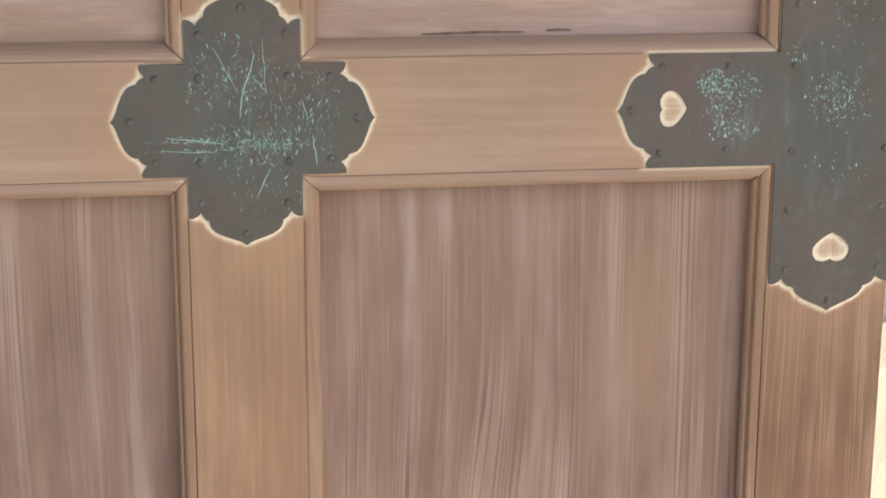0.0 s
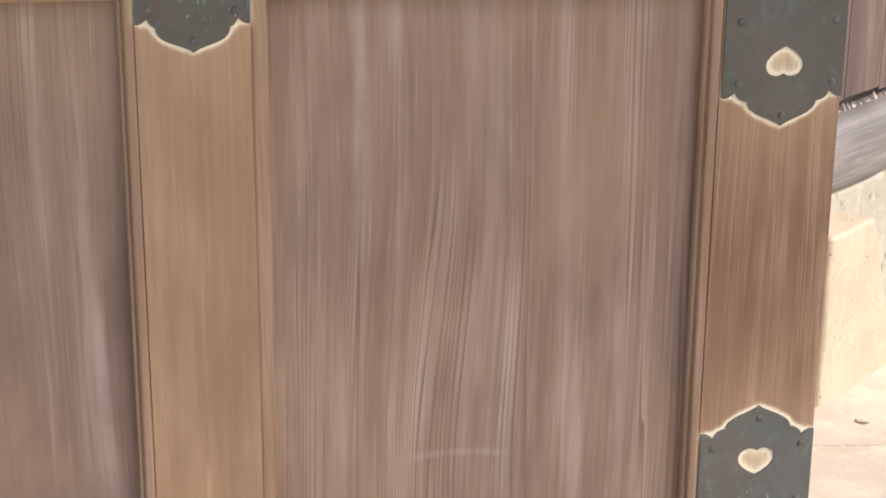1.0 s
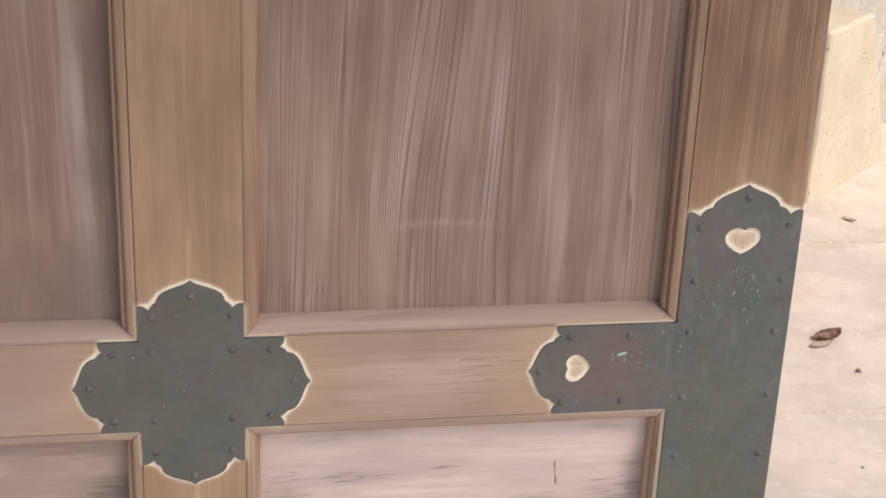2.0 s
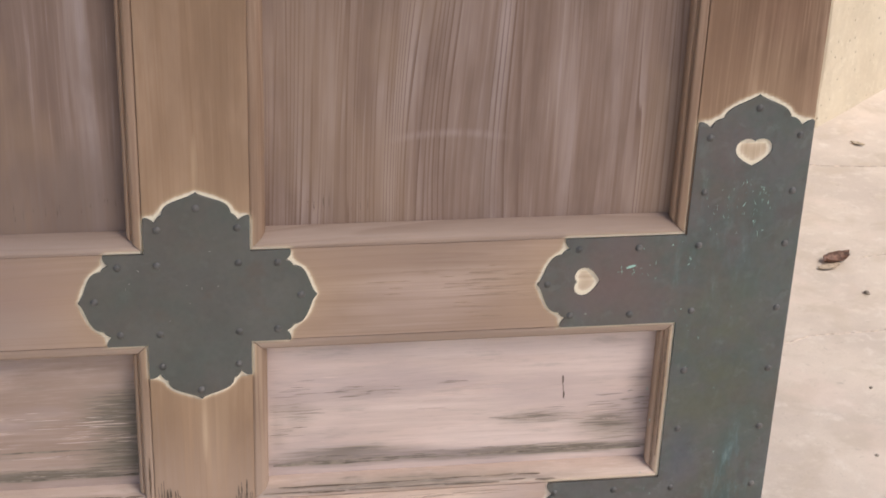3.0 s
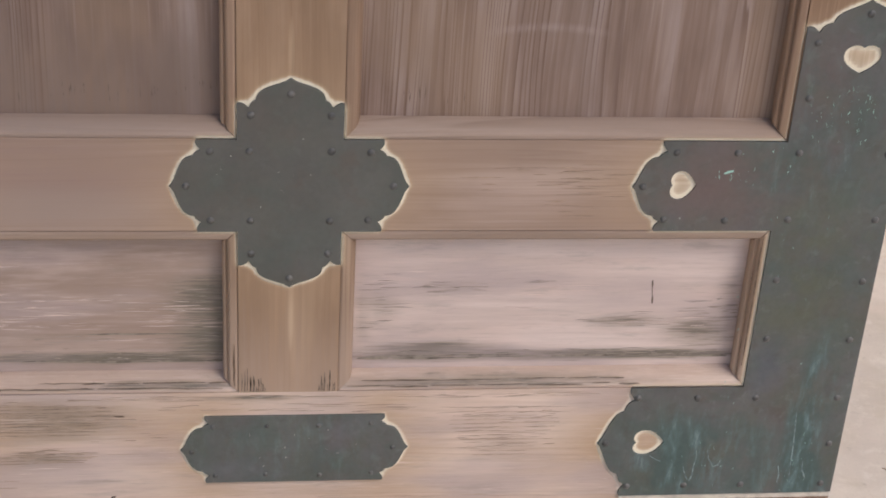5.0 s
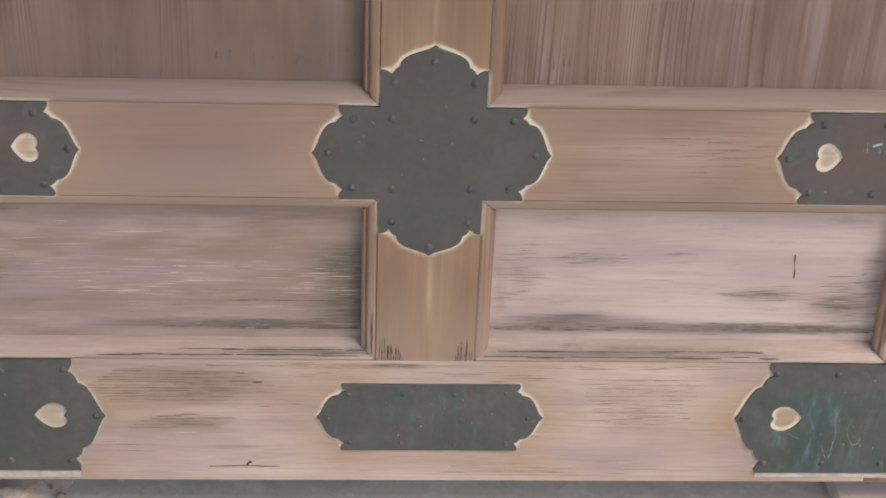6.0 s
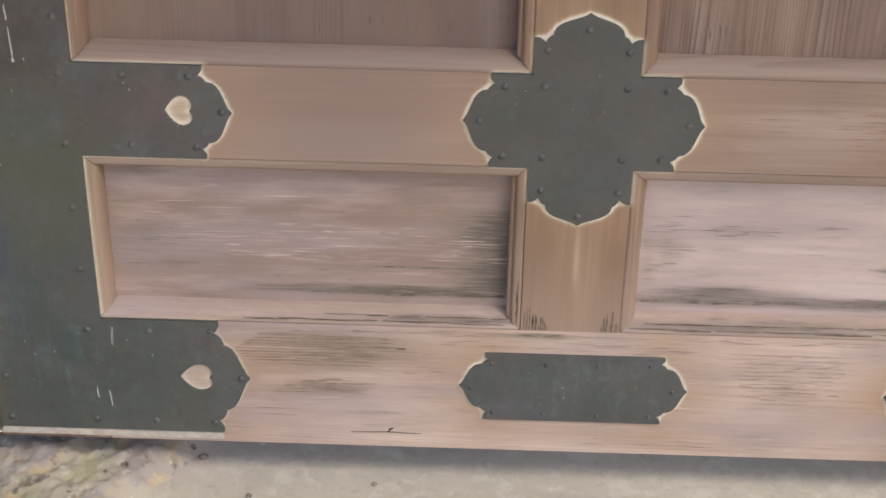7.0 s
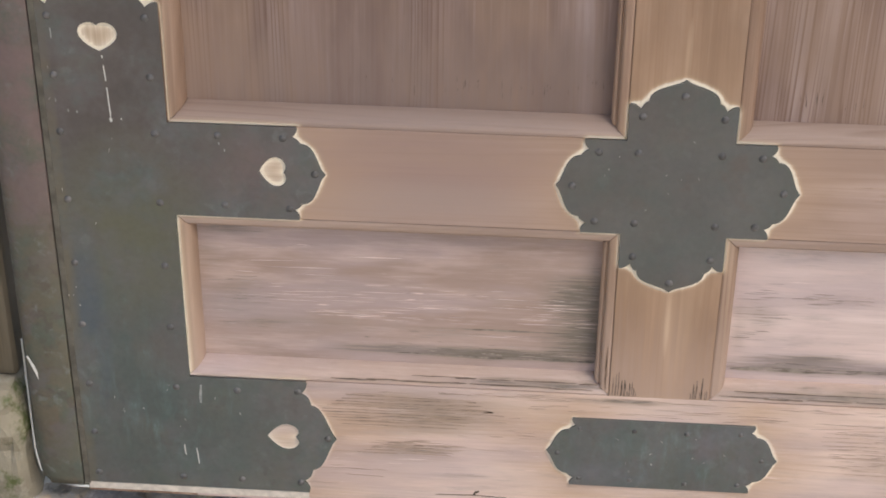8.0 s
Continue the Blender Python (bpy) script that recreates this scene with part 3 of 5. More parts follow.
def corner_hearts(side):
    hs = [heart_loop(0.648, 0.680 if side > 0 else 0.676, (0, -1), 0.035, 0.045), heart_loop(0.460, 0.518, (1, 0), 0.031, 0.0385), heart_loop(0.462, 0.146, (1, 0), 0.040, 0.040)]
    return [[(side * x, z) for x, z in h] for h in hs]


def upper_hearts(side):
    hs = [heart_loop(0.650, 1.165, (0, 1), 0.034, 0.044), heart_loop(0.462, 1.325, (1, 0), 0.031, 0.040), heart_loop(0.650, 1.483, (0, -1), 0.034, 0.044)]
    return [[(side * x, z) for x, z in h] for h in hs]


PLATE = arm_end(0.120, 0.1455, (1, 0), 0.0505, 0.031) + arm_end(-0.102, 0.1455, (-1, 0), 0.0505, 0.031)
NAILS_CROSS = ([(sx * 0.046, sz * 0.045) for sx in (-1, 1) for sz in (-1, 1)] + [(sx * 0.091, sz * 0.044) for sx in (-1, 1) for sz in (-1, 1)]
               + [(sx * 0.045, sz * 0.089) for sx in (-1, 1) for sz in (-1, 1)] + [(0, 0.116), (0, -0.122), (0.118, 0), (-0.118, 0)])
NAILS_CORNER = ([(0.593, z) for z in (0.700, 0.630, 0.561, 0.472, 0.388, 0.302, 0.214, 0.076)] + [(0.702, z) for z in (0.700, 0.629, 0.560, 0.472, 0.386, 0.300, 0.212, 0.140, 0.076)]
                + [(0.447, 0.561), (0.520, 0.561), (0.442, 0.472), (0.517, 0.472), (0.411, 0.517), (0.441, 0.216), (0.517, 0.214), (0.406, 0.146), (0.441, 0.077), (0.517, 0.076), (0.649, 0.736)])
NAILS_UPPER = ([(x, 1.323 + sz * dz) for x in (0.597, 0.706) for dz in (0.047, 0.113, 0.182) for sz in (-1, 1)]
               + [(0.448, 1.371), (0.521, 1.371), (0.447, 1.278), (0.522, 1.279), (0.415, 1.324), (0.650, 1.103), (0.650, 1.543)])
NAILS_PLATE = [(-0.093, 0.181), (-0.026, 0.181), (0.038, 0.181), (0.104, 0.184), (0.132, 0.145), (0.106, 0.107), (0.040, 0.104), (-0.028, 0.106), (-0.091, 0.105), (-0.119, 0.143)]

OUTLINES = [cross_outline(*CROSS_LOW), cross_outline(*CROSS_UP), PLATE]
for s in (1, -1):
    OUTLINES += [corner_outline(s), upper_outline(s)] + corner_hearts(s) + upper_hearts(s)
SEG_A = np.array([p for o in OUTLINES for p in o])
SEG_B = np.array([p for o in OUTLINES for p in o[1:] + o[:1]])
CUSPED = np.hypot(*(SEG_B - SEG_A).T) < 0.03


def outline_distance(pts, cusped=True):
    """Distance of each (x, z) point to the nearest edge of a fitting; cusped: of its shaped ends and openings alone."""
    out = np.full(len(pts), 9.0)
    SA, SB = (SEG_A[CUSPED], SEG_B[CUSPED]) if cusped else (SEG_A, SEG_B)
    d = SB - SA
    ll = np.maximum((d * d).sum(1), 1e-12)
    for k in range(0, len(pts), 2000):
        p = pts[k:k + 2000]
        t = np.clip(((p[:, None, :] - SA) * d).sum(2) / ll, 0, 1)
        near = SA + t[..., None] * d
        out[k:k + 2000] = np.sqrt(((p[:, None, :] - near) ** 2).sum(2)).min(1)
    return out


def covered_share(reach):
    """A map of how much of each place's neighbourhood lies under metal, 0 to 1."""
    x0, z0, cell = -0.78, 0.0, 0.0015
    nx, nz = 1040, 1080
    gx, gz = np.meshgrid(x0 + cell * (np.arange(nx) + 0.5), z0 + cell * (np.arange(nz) + 0.5))
    mask = np.zeros((nz, nx), bool)
    for loop in OUTLINES:
        inside = np.zeros((nz, nx), bool)
        for (ax, az), (bx, bz) in zip(loop, loop[1:] + loop[:1]):
            if az != bz:
                inside ^= ((az > gz) != (bz > gz)) & (gx < (bx - ax) * (gz - az) / (bz - az) + ax)
        mask ^= inside
    soft = mask.astype(float)
    span = int(3 * reach / cell)
    bell = np.exp(-0.5 * (np.arange(-span, span + 1) * cell / reach) ** 2)
    bell /= bell.sum()
    for axis in (0, 1):
        soft = np.apply_along_axis(lambda row: np.convolve(row, bell, mode="same"), axis, soft)
    return soft, x0, z0, cell


SHARE = covered_share(0.009)
HEARTS = np.array([np.mean(loop, axis=0) for s in (1, -1) for loop in corner_hearts(s) + upper_hearts(s)])


def share_at(pts):
    soft, x0, z0, cell = SHARE
    i = np.clip(((pts[:, 0] - x0) / cell).astype(int), 0, soft.shape[1] - 1)
    j = np.clip(((pts[:, 1] - z0) / cell).astype(int), 0, soft.shape[0] - 1)
    return soft[j, i]


# mould: (x, z, radius x, radius z, amount)
MOULD = ((-0.095, 0.355, 0.065, 0.035, 1.05), (-0.085, 0.295, 0.065, 0.045, 1.15), (-0.22, 0.267, 0.22, 0.009, 1.25), (-0.08, 0.34, 0.03, 0.09, 0.9), (-0.45, 0.30, 0.12, 0.03, 0.6), (-0.51, 0.315, 0.08, 0.04, 0.7), (-0.515, 0.432, 0.06, 0.016, 1.0), (-0.51, 0.36, 0.06, 0.012, 0.6), (-0.46, 0.285, 0.10, 0.02, 0.4), (-0.54, 0.36, 0.05, 0.09, 0.5), (-0.24, 0.300, 0.12, 0.005, 0.6), (-0.52, 0.325, 0.07, 0.05, 0.75), (-0.55, 0.41, 0.03, 0.05, 0.6), (-0.50, 0.445, 0.07, 0.010, 0.9), (-0.47, 0.30, 0.09, 0.012, 0.75),
         (0.32, 0.265, 0.36, 0.009, 1.35), (0.18, 0.274, 0.11, 0.016, 1.15), (0.55, 0.33, 0.03, 0.07, 0.75), (0.09, 0.33, 0.02, 0.08, 0.6), (0.11, 0.34, 0.04, 0.05, 0.6), (0.20, 0.365, 0.06, 0.016, 0.65), (0.52, 0.30, 0.08, 0.045, 0.75), (0.42, 0.315, 0.07, 0.016, 0.7),
         (0.30, 0.372, 0.02, 0.005, 0.7), (-0.30, 0.195, 0.13, 0.030, 0.48), (-0.29, 0.135, 0.06, 0.012, 0.6), (-0.24, 0.098, 0.06, 0.006, 0.75), (0.27, 0.195, 0.08, 0.02, 0.45), (0.27, 0.15, 0.06, 0.022, 0.45),
         (-0.12, 0.240, 0.20, 0.005, 0.8), (0.25, 0.240, 0.30, 0.008, 0.85), (-0.04, 0.222, 0.10, 0.006, 0.8), (0.05, 0.060, 0.3, 0.006, 0.5), (-0.40, 0.222, 0.10, 0.008, 0.6))


def board_grid(name, x0, x1, z0, z1, y, depth, material, parent, step=0.004, label="", mould=False):
    """A board whose front is a fine grid that carries the bleached rims and mould as attributes, with sides of the given depth."""
    nx, nz = max(2, int((x1 - x0) / step)), max(2, int((z1 - z0) / step))
    xs, zs = np.linspace(x0, x1, nx + 1), np.linspace(z0, z1, nz + 1)
    gx, gz = np.meshgrid(xs, zs)
    n = gx.size
    front = np.stack([gx.ravel(), np.full(n, y), gz.ravel()], 1)
    idx = np.arange(n).reshape(nz + 1, nx + 1)
    quads = np.stack([idx[:-1, :-1], idx[:-1, 1:], idx[1:, 1:], idx[1:, :-1]], -1).reshape(-1, 4).tolist()
    ring = idx[0, :].tolist() + idx[1:, -1].tolist() + idx[-1, -2::-1].tolist() + idx[-2:0:-1, 0].tolist()
    back = front[ring].copy()
    back[:, 1] = y + depth
    verts = np.concatenate([front, back])
    m = len(ring)
    for k in range(m):
        a, b = ring[k], ring[(k + 1) % m]
        quads.append([b, a, n + k, n + (k + 1) % m])
    quads.append([n + k for k in range(m)])
    mesh = bpy.data.meshes.new(name)
    mesh.from_pydata(verts.tolist(), [], quads)
    pts = verts[:, [0, 2]]
    d = outline_distance(pts)
    rim = (0.36 + 1.30 * np.clip((share_at(pts) - 0.18) / 0.33, 0, 1.3)) * (0.62 * np.exp(-d / 0.0038) + 0.36 * np.exp(-d / 0.014))
    rim *= np.where((pts[:, 0] < -0.3) & (pts[:, 1] < 0.26), 0.5, np.where((pts[:, 0] < -0.3) & (pts[:, 1] < 0.7), 0.72, 1.0))
    heart = np.hypot(pts[:, None, 0] - HEARTS[:, 0], pts[:, None, 1] - HEARTS[:, 1]).min(1)
    rim = np.maximum(rim, np.where((heart < 0.026) & ((pts[:, 0] < 0) | (pts[:, 1] > 0.3)), 0.36 + 0.45 * np.exp(-d / 0.004), 0.0))
    mesh.attributes.new("bleached", 'FLOAT', 'POINT').data.foreach_set("value", rim)
    mesh.attributes.new("sheltered", 'FLOAT', 'POINT').data.foreach_set("value", np.exp(-(d / 0.048) ** 1.5))
    if mould:
        mesh.attributes.new("mould", 'FLOAT', 'POINT').data.foreach_set("value", mould_at(pts))
    mesh.update()
    return part_mesh(name, mesh, material, parent, label)


def mould_at(pts):
    k = np.zeros(len(pts))
    for cx, cz, sx, sz, a in MOULD:
        k = np.maximum(k, a * np.exp(-((pts[:, 0] - cx) / sx) ** 2 - ((pts[:, 1] - cz) / sz) ** 2))
    return k


def moulding(x0, x1, z0, z1, parent, level):
    """Four mitred beads round a panel opening, stepping down from the frame to the panel."""
    deep = RECESS + 0.002
    upright = ((0.0, 0.0026), (0.0010, 0.0026), (0.0015, 0.0006), (0.0035, 0.0), (0.0092, 0.0003), (0.0113, 0.0014), (0.0120, 0.0060), (0.0134, 0.0066), (0.0146, 0.0052), (0.0166, 0.0058),
               (0.0183, 0.0085), (0.0187, 0.0130), (0.0160, 0.0160), (0.0160, deep), (0.0, deep))
    smooth_side = ((0.0, 0.0015), (0.0007, 0.0015), (0.0014, 0.0006), (0.0035, 0.0), (0.0095, 0.0004), (0.0128, 0.0018), (0.0155, 0.0050), (0.0174, 0.0100), (0.0186, 0.0160), (0.0186, deep), (0.0, deep))
    above = ((0.0, 0.0018), (0.0008, 0.0018), (0.0013, 0.0005), (0.0050, 0.0), (0.0110, 0.0006), (0.0135, 0.0024), (0.0145, 0.0070), (0.0160, 0.0080), (0.0176, 0.0095), (0.0185, 0.0130), (0.0165, 0.0160), (0.0165, deep), (0.0, deep))
    cut = 0.0030 if z0 < 0.4 else 0.0014
    below = ((0.0, cut), (0.0010, cut), (0.0015, 0.0004), (0.0045, 0.0002), (0.0085, 0.0020), (0.0120, 0.0058), (0.0150, 0.0110), (0.0172, 0.0165), (0.0187, 0.0225), (0.0187, deep), (0.0, deep))
    corners = ((x0, z0), (x1, z0), (x1, z1), (x0, z1))
    inward = ((1, 1), (-1, 1), (-1, -1), (1, -1))
    run = 40
    for k in range(4):
        prof = (below, upright, above, smooth_side)[k]
        (ax, az), (bx, bz) = corners[k], corners[(k + 1) % 4]
        (ai, aj), (bi, bj) = inward[k], inward[(k + 1) % 4]
        gap = 0.0006 / math.hypot(bx - ax, bz - az)
        verts, faces, n = [], [], len(prof)
        for c in range(run + 1):
            f = gap + (1 - 2 * gap) * c / run
            for o, d in prof:
                px, pz, qx, qz = ax + ai * o, az + aj * o, bx + bi * o, bz + bj * o
                verts.append((px + (qx - px) * f, d, pz + (qz - pz) * f))
        for c in range(run):
            for r in range(n):
                a, b = c * n + r, c * n + (r + 1) % n
                faces.append((a, b, b + n, a + n))
        faces += [list(range(n))[::-1], [run * n + r for r in range(n)]]
        mesh = bpy.data.meshes.new("moulding")
        mesh.from_pydata(verts, [], faces)
        mesh.attributes.new("mould", 'FLOAT', 'POINT').data.foreach_set("value", mould_at(np.array(verts)[:, [0, 2]]))
        rim = outline_distance(np.array(verts)[:, [0, 2]], False)
        mesh.attributes.new("bleached", 'FLOAT', 'POINT').data.foreach_set("value", 1.05 * np.exp(-rim / 0.0030))
        bm = bmesh.new()
        bm.from_mesh(mesh)
        bmesh.ops.recalc_face_normals(bm, faces=list(bm.faces))
        bm.to_mesh(mesh)
        bm.free()
        part_mesh("moulding", mesh, level if k == 0 else MOULD_LEVEL if k == 2 else (MOULD_UP if z0 < 0.4 else MOULD_BROWN), parent)


def nail_mesh():
    bm = bmesh.new()
    bmesh.ops.create_uvsphere(bm, u_segments=10, v_segments=6, radius=0.0047)
    bmesh.ops.delete(bm, geom=[v for v in bm.verts if v.co.z < -0.0005], context='VERTS')
    for v in bm.verts:
        v.co = Vector((v.co.x, -v.co.z * 0.55, v.co.y))
    bmesh.ops.recalc_face_normals(bm, faces=list(bm.faces))
    mesh = bpy.data.meshes.new("nail")
    bm.to_mesh(mesh)
    bm.free()
    mesh.materials.append(NAIL)
    mesh.polygons.foreach_set("use_smooth", [True] * len(mesh.polygons))
    return mesh


NAIL_MESH = nail_mesh()


def fitting(name, outline, holes, nails, material, parent, label):
    ob = part(name, sheet_bm(outline, holes, FIT_Y0, FIT_Y1 + 0.001), material, parent, label)
    for x, z in nails:
        nail = new("nail", NAIL_MESH)
        nail.parent = ob
        if name == "bar_fitting":
            nail.scale = (0.72, 0.8, 0.72)
        nail.location = (x + random.uniform(-0.0008, 0.0008), FIT_Y0 + 0.0002, z + random.uniform(-0.0008, 0.0008))
    return ob


# ---- the door leaf ----
door = tagged(new("gate_leaf"), "open panelled cypress gate leaf with dark bronze fittings", "gate")

for x0, x1, mat in ((DOOR_L, IN_L, STILE_WORN), (IN_R, DOOR_R, STILE_WORN)):
    board_grid("stile", x0, x1, DOOR_Z0, DOOR_Z1, 0.0, 0.06, mat, door, 0.004)
for k in range(3):
    z0, z1 = RAILS[k][1], RAILS[k + 1][0]
    board_grid("stile", -MID, MID, z0 - 0.0, z1, 0.0, 0.06, STILE, door, 0.003 if k < 2 else 0.006)
for k, (z0, z1) in enumerate(RAILS):
    board_grid("rail", IN_L, IN_R, z0, z1, 0.0, 0.06, RAIL_LOW if k == 0 else RAIL, door, 0.003 if k < 3 else 0.01, mould=k == 0,
               label="weathered bottom rail with black mould streaks" if k == 0 else "")
for k in range(3):
    z0, z1 = RAILS[k][1], RAILS[k + 1][0]
    for x0, x1, right in ((IN_L, -MID, 0), (MID, IN_R, 1)):
        moulding(x0, x1, z0, z1, door, LEDGE_LOW if k == 0 else MOULD_LEVEL)
        if k == 1:
            mat, label = (PANEL_FIG if right else PANEL), "greyed upright-grained panel"
        else:
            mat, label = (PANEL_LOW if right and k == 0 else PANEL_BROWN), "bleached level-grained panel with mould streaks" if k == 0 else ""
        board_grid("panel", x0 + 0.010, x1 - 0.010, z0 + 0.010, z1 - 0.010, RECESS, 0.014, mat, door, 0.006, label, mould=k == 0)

fitting("cross_fitting", cross_outline(*CROSS_LOW), [], [(CROSS_LOW[0] + x, CROSS_LOW[1] + z) for x, z in NAILS_CROSS], BRONZE, door, "plain dark bronze cross fitting")
fitting("cross_fitting", cross_outline(*CROSS_UP), [], [(CROSS_UP[0] + x, CROSS_UP[1] + z) for x, z in NAILS_CROSS], BRONZE_SCRATCHED, door, "bronze cross fitting scratched with green verdigris")
fitting("bar_fitting", PLATE, [], NAILS_PLATE, BRONZE_GREEN, door, "flat bronze bar with pointed ends")
for s in (1, -1):
    fitting("corner_fitting", corner_outline(s), corner_hearts(s), [(s * x, z) for x, z in NAILS_CORNER], BRONZE_GREEN, door, "large bronze corner fitting with heart openings and green patina")
    fitting("edge_fitting", upper_outline(s), upper_hearts(s), [(s * x, z) for x, z in NAILS_UPPER], BRONZE_SCRATCHED, door, "bronze edge fitting with heart openings")


def hinge_cover():
    """Bronze sheathing of the rounded hinge edge."""
    bm = bmesh.new()
    prof = [(-0.7236, 0.0), (-0.7236, -0.0040), (-0.7250, -0.0052), (-0.745, -0.0055), (-0.765, -0.0040), (-0.777, 0.0010), (-0.784, 0.0090), (-0.787, 0.022), (-0.787, 0.05), (-0.7195, 0.05)]
    zs = [0.056, 0.066, 0.080, 0.12, 0.5, 1.0, 1.5, DOOR_Z1]
    rows = []
    for z in zs:
        cut = max(0.0, 0.080 - z) ** 1.5 * 6.0
        rows.append([bm.verts.new((max(x, -0.787 + cut), y, z)) for x, y in prof])
    for a, b in zip(rows, rows[1:]):
        for k in range(len(prof)):
            j = (k + 1) % len(prof)
            bm.faces.new((a[k], a[j], b[j], b[k]))
    bm.faces.new(rows[0][::-1])
    bm.faces.new(rows[-1])
    bmesh.ops.recalc_face_normals(bm, faces=list(bm.faces))
    return part("hinge_cover", bm, BRONZE_BROWN, door, "olive-brown bronze sheathing of the hinge edge", smooth=True)


cover = hinge_cover()
part("seam", box_bm(-0.7222, -0.7150, -0.0036, -0.0010, 0.058, DOOR_Z1 - 0.01, 0.0004), SEAM, cover, "olive-brown lap of the sheathing")
for x0, x1 in ((-0.7175, -0.432), (0.432, 0.7175)):
    part("worn_rim", box_bm(x0, x1, -0.0016, 0.0, 0.0490 if x0 < 0 else 0.0520, 0.0595, 0.0006), PALE_EDGE, door, "pale worn rim under the fitting")

# ---- ground ----
bm = bmesh.new()
bmesh.ops.create_grid(bm, x_segments=1, y_segments=1, size=200.0)
ground = tagged(part("ground", bm, CONCRETE), "grey gritty concrete ground", "ground", kind="structure")
ground.location.z = -0.02
paving = tagged(part("pavement", box_bm(0.556, 9.0, -6.0, 12.0, -0.12, 0.0, 0.004), PAVING), "pale smooth paving", "paving", kind="structure")

# ---- stone footing and board wall beyond the free edge ----
WALL = pose(1.45, 1.697, 0.0, 0, 0, 42)


def placed(ob, m):
    ob.matrix_world = m
    return ob


def roughen(bm, amount, scale, seed):
    """Uneven faces, by smooth noise along the normals."""
    bm.normal_update()
    for v in bm.verts:
        v.co += v.normal * amount * noise.noise(v.co * scale + Vector((seed, seed, seed)))


def rough_block(x0, x1, x1top, y0, y1, z0, z1, bevel, amount, seed):
    bm = box_bm(x0, x1, y0, y1, z0, z1)
    for v in bm.verts:
        if v.co.x > (x0 + x1) / 2 and v.co.z > (z0 + z1) / 2:
            v.co.x = x1top
    bmesh.ops.bevel(bm, geom=list(bm.edges), offset=bevel, segments=3, affect='EDGES', profile=0.6)
    bmesh.ops.triangulate(bm, faces=list(bm.faces))
    bmesh.ops.subdivide_edges(bm, edges=[e for e in bm.edges if e.calc_length() > 0.06], cuts=4, use_grid_fill=True)
    roughen(bm, amount, 14.0, seed)
    roughen(bm, amount * 0.5, 45.0, seed + 3)
    return bm


placed(tagged(part("stone_footing", rough_block(-0.015, 0.40, 0.215, 0.0, 0.125, -0.01, 0.415, 0.012, 0.004, 1.0), PALE_STONE), "cream dressed stone footing with chipped edges", "stone footing"), WALL)
placed(tagged(part("stone_course", rough_block(-1.2, 2.2, 2.2, 0.12, 0.45, -0.01, 0.450, 0.02, 0.008, 2.0), MOSS_STONE), "rough pale stone course with moss", "stone course"), WALL)


def sill_bm():
    """A rounded old timber lying along the stone course."""
    bm = bmesh.new()
    prof = [(0.150, 0.445), (0.122, 0.452), (0.112, 0.480), (0.110, 0.520), (0.118, 0.560), (0.136, 0.592), (0.142, 0.596), (0.146, 0.612), (0.170, 0.622), (0.40, 0.622), (0.40, 0.445)]
    rows = []
    for k in range(57):
        x = -1.2 + 3.4 * k / 56
        rows.append([bm.verts.new((x, y + 0.006 * noise.noise(Vector((x * 5, y * 20, z * 20))), z + 0.004 * noise.noise(Vector((x * 4, z * 30, 7))))) for y, z in prof])
    for a, b in zip(rows, rows[1:]):
        for k in range(len(prof)):
            j = (k + 1) % len(prof)
            bm.faces.new((a[k], a[j], b[j], b[k]))
    bm.faces.new(rows[0][::-1])
    bm.faces.new(rows[-1])
    bmesh.ops.recalc_face_normals(bm, faces=list(bm.faces))
    return bm


placed(tagged(part("ground_sill", sill_bm(), OLD_TIMBER, smooth=True), "rounded weathered grey timber sill on stone", "timber sill"), WALL)
wall_far = placed(tagged(part("wall_far", box_bm(-1.2, 2.2, 0.22, 0.26, 0.620, 3.0), OLD_BOARD), "brown upright board wall", "wall", kind="structure"), WALL)
for k in range(17):
    x = -1.2 + 0.2 * k
    part("board", box_bm(x + 0.002, x + 0.198, 0.192, 0.219, 0.637 + 0.004 * (k % 3), 2.99, 0.002), OLD_BOARD, wall_far)


def splinters(x0, x1, y, z, count, seed):
    """Pale frayed wood ends under the boards."""
    rng = random.Random(seed)
    bm = bmesh.new()
    for k in range(count):
        x = x0 + (x1 - x0) * (k + rng.random() * 0.7) / count
        w, h = rng.uniform(0.003, 0.009), rng.uniform(0.005, 0.026) * rng.choice((0.5, 1.0, 1.0))
        base = [bm.verts.new((x - w, y, z)), bm.verts.new((x + w, y, z)), bm.verts.new((x + w, y + 0.012, z)), bm.verts.new((x - w, y + 0.012, z))]
        tip = bm.verts.new((x + rng.uniform(-0.002, 0.002), y + 0.009, z + h))
        for a in range(4):
            bm.faces.new((base[a], base[(a + 1) % 4], tip))
        bm.faces.new(base[::-1])
    bmesh.ops.recalc_face_normals(bm, faces=list(bm.faces))
    return bm


fray = part("frayed_wood", splinters(-0.5, 1.2, 0.178, 0.620, 78, 5), FRAY, wall_far)
fray["kind"] = "stuff"

# ---- hinge side ----
bm = rough_block(-1.15, -0.805, -0.805, 0.035, 0.35, 0.19, 3.0, 0.012, 0.004, 4.0)
tagged(part("gate_post", bm, POST_WOOD), "dark weathered wooden gate post", "post")
tagged(part("post_base", rough_block(-1.3, -0.795, -0.80, 0.0, 0.5, -0.03, 0.185, 0.03, 0.018, 5.0), MOSSY), "mossy rough stone under the gate post", "stone")


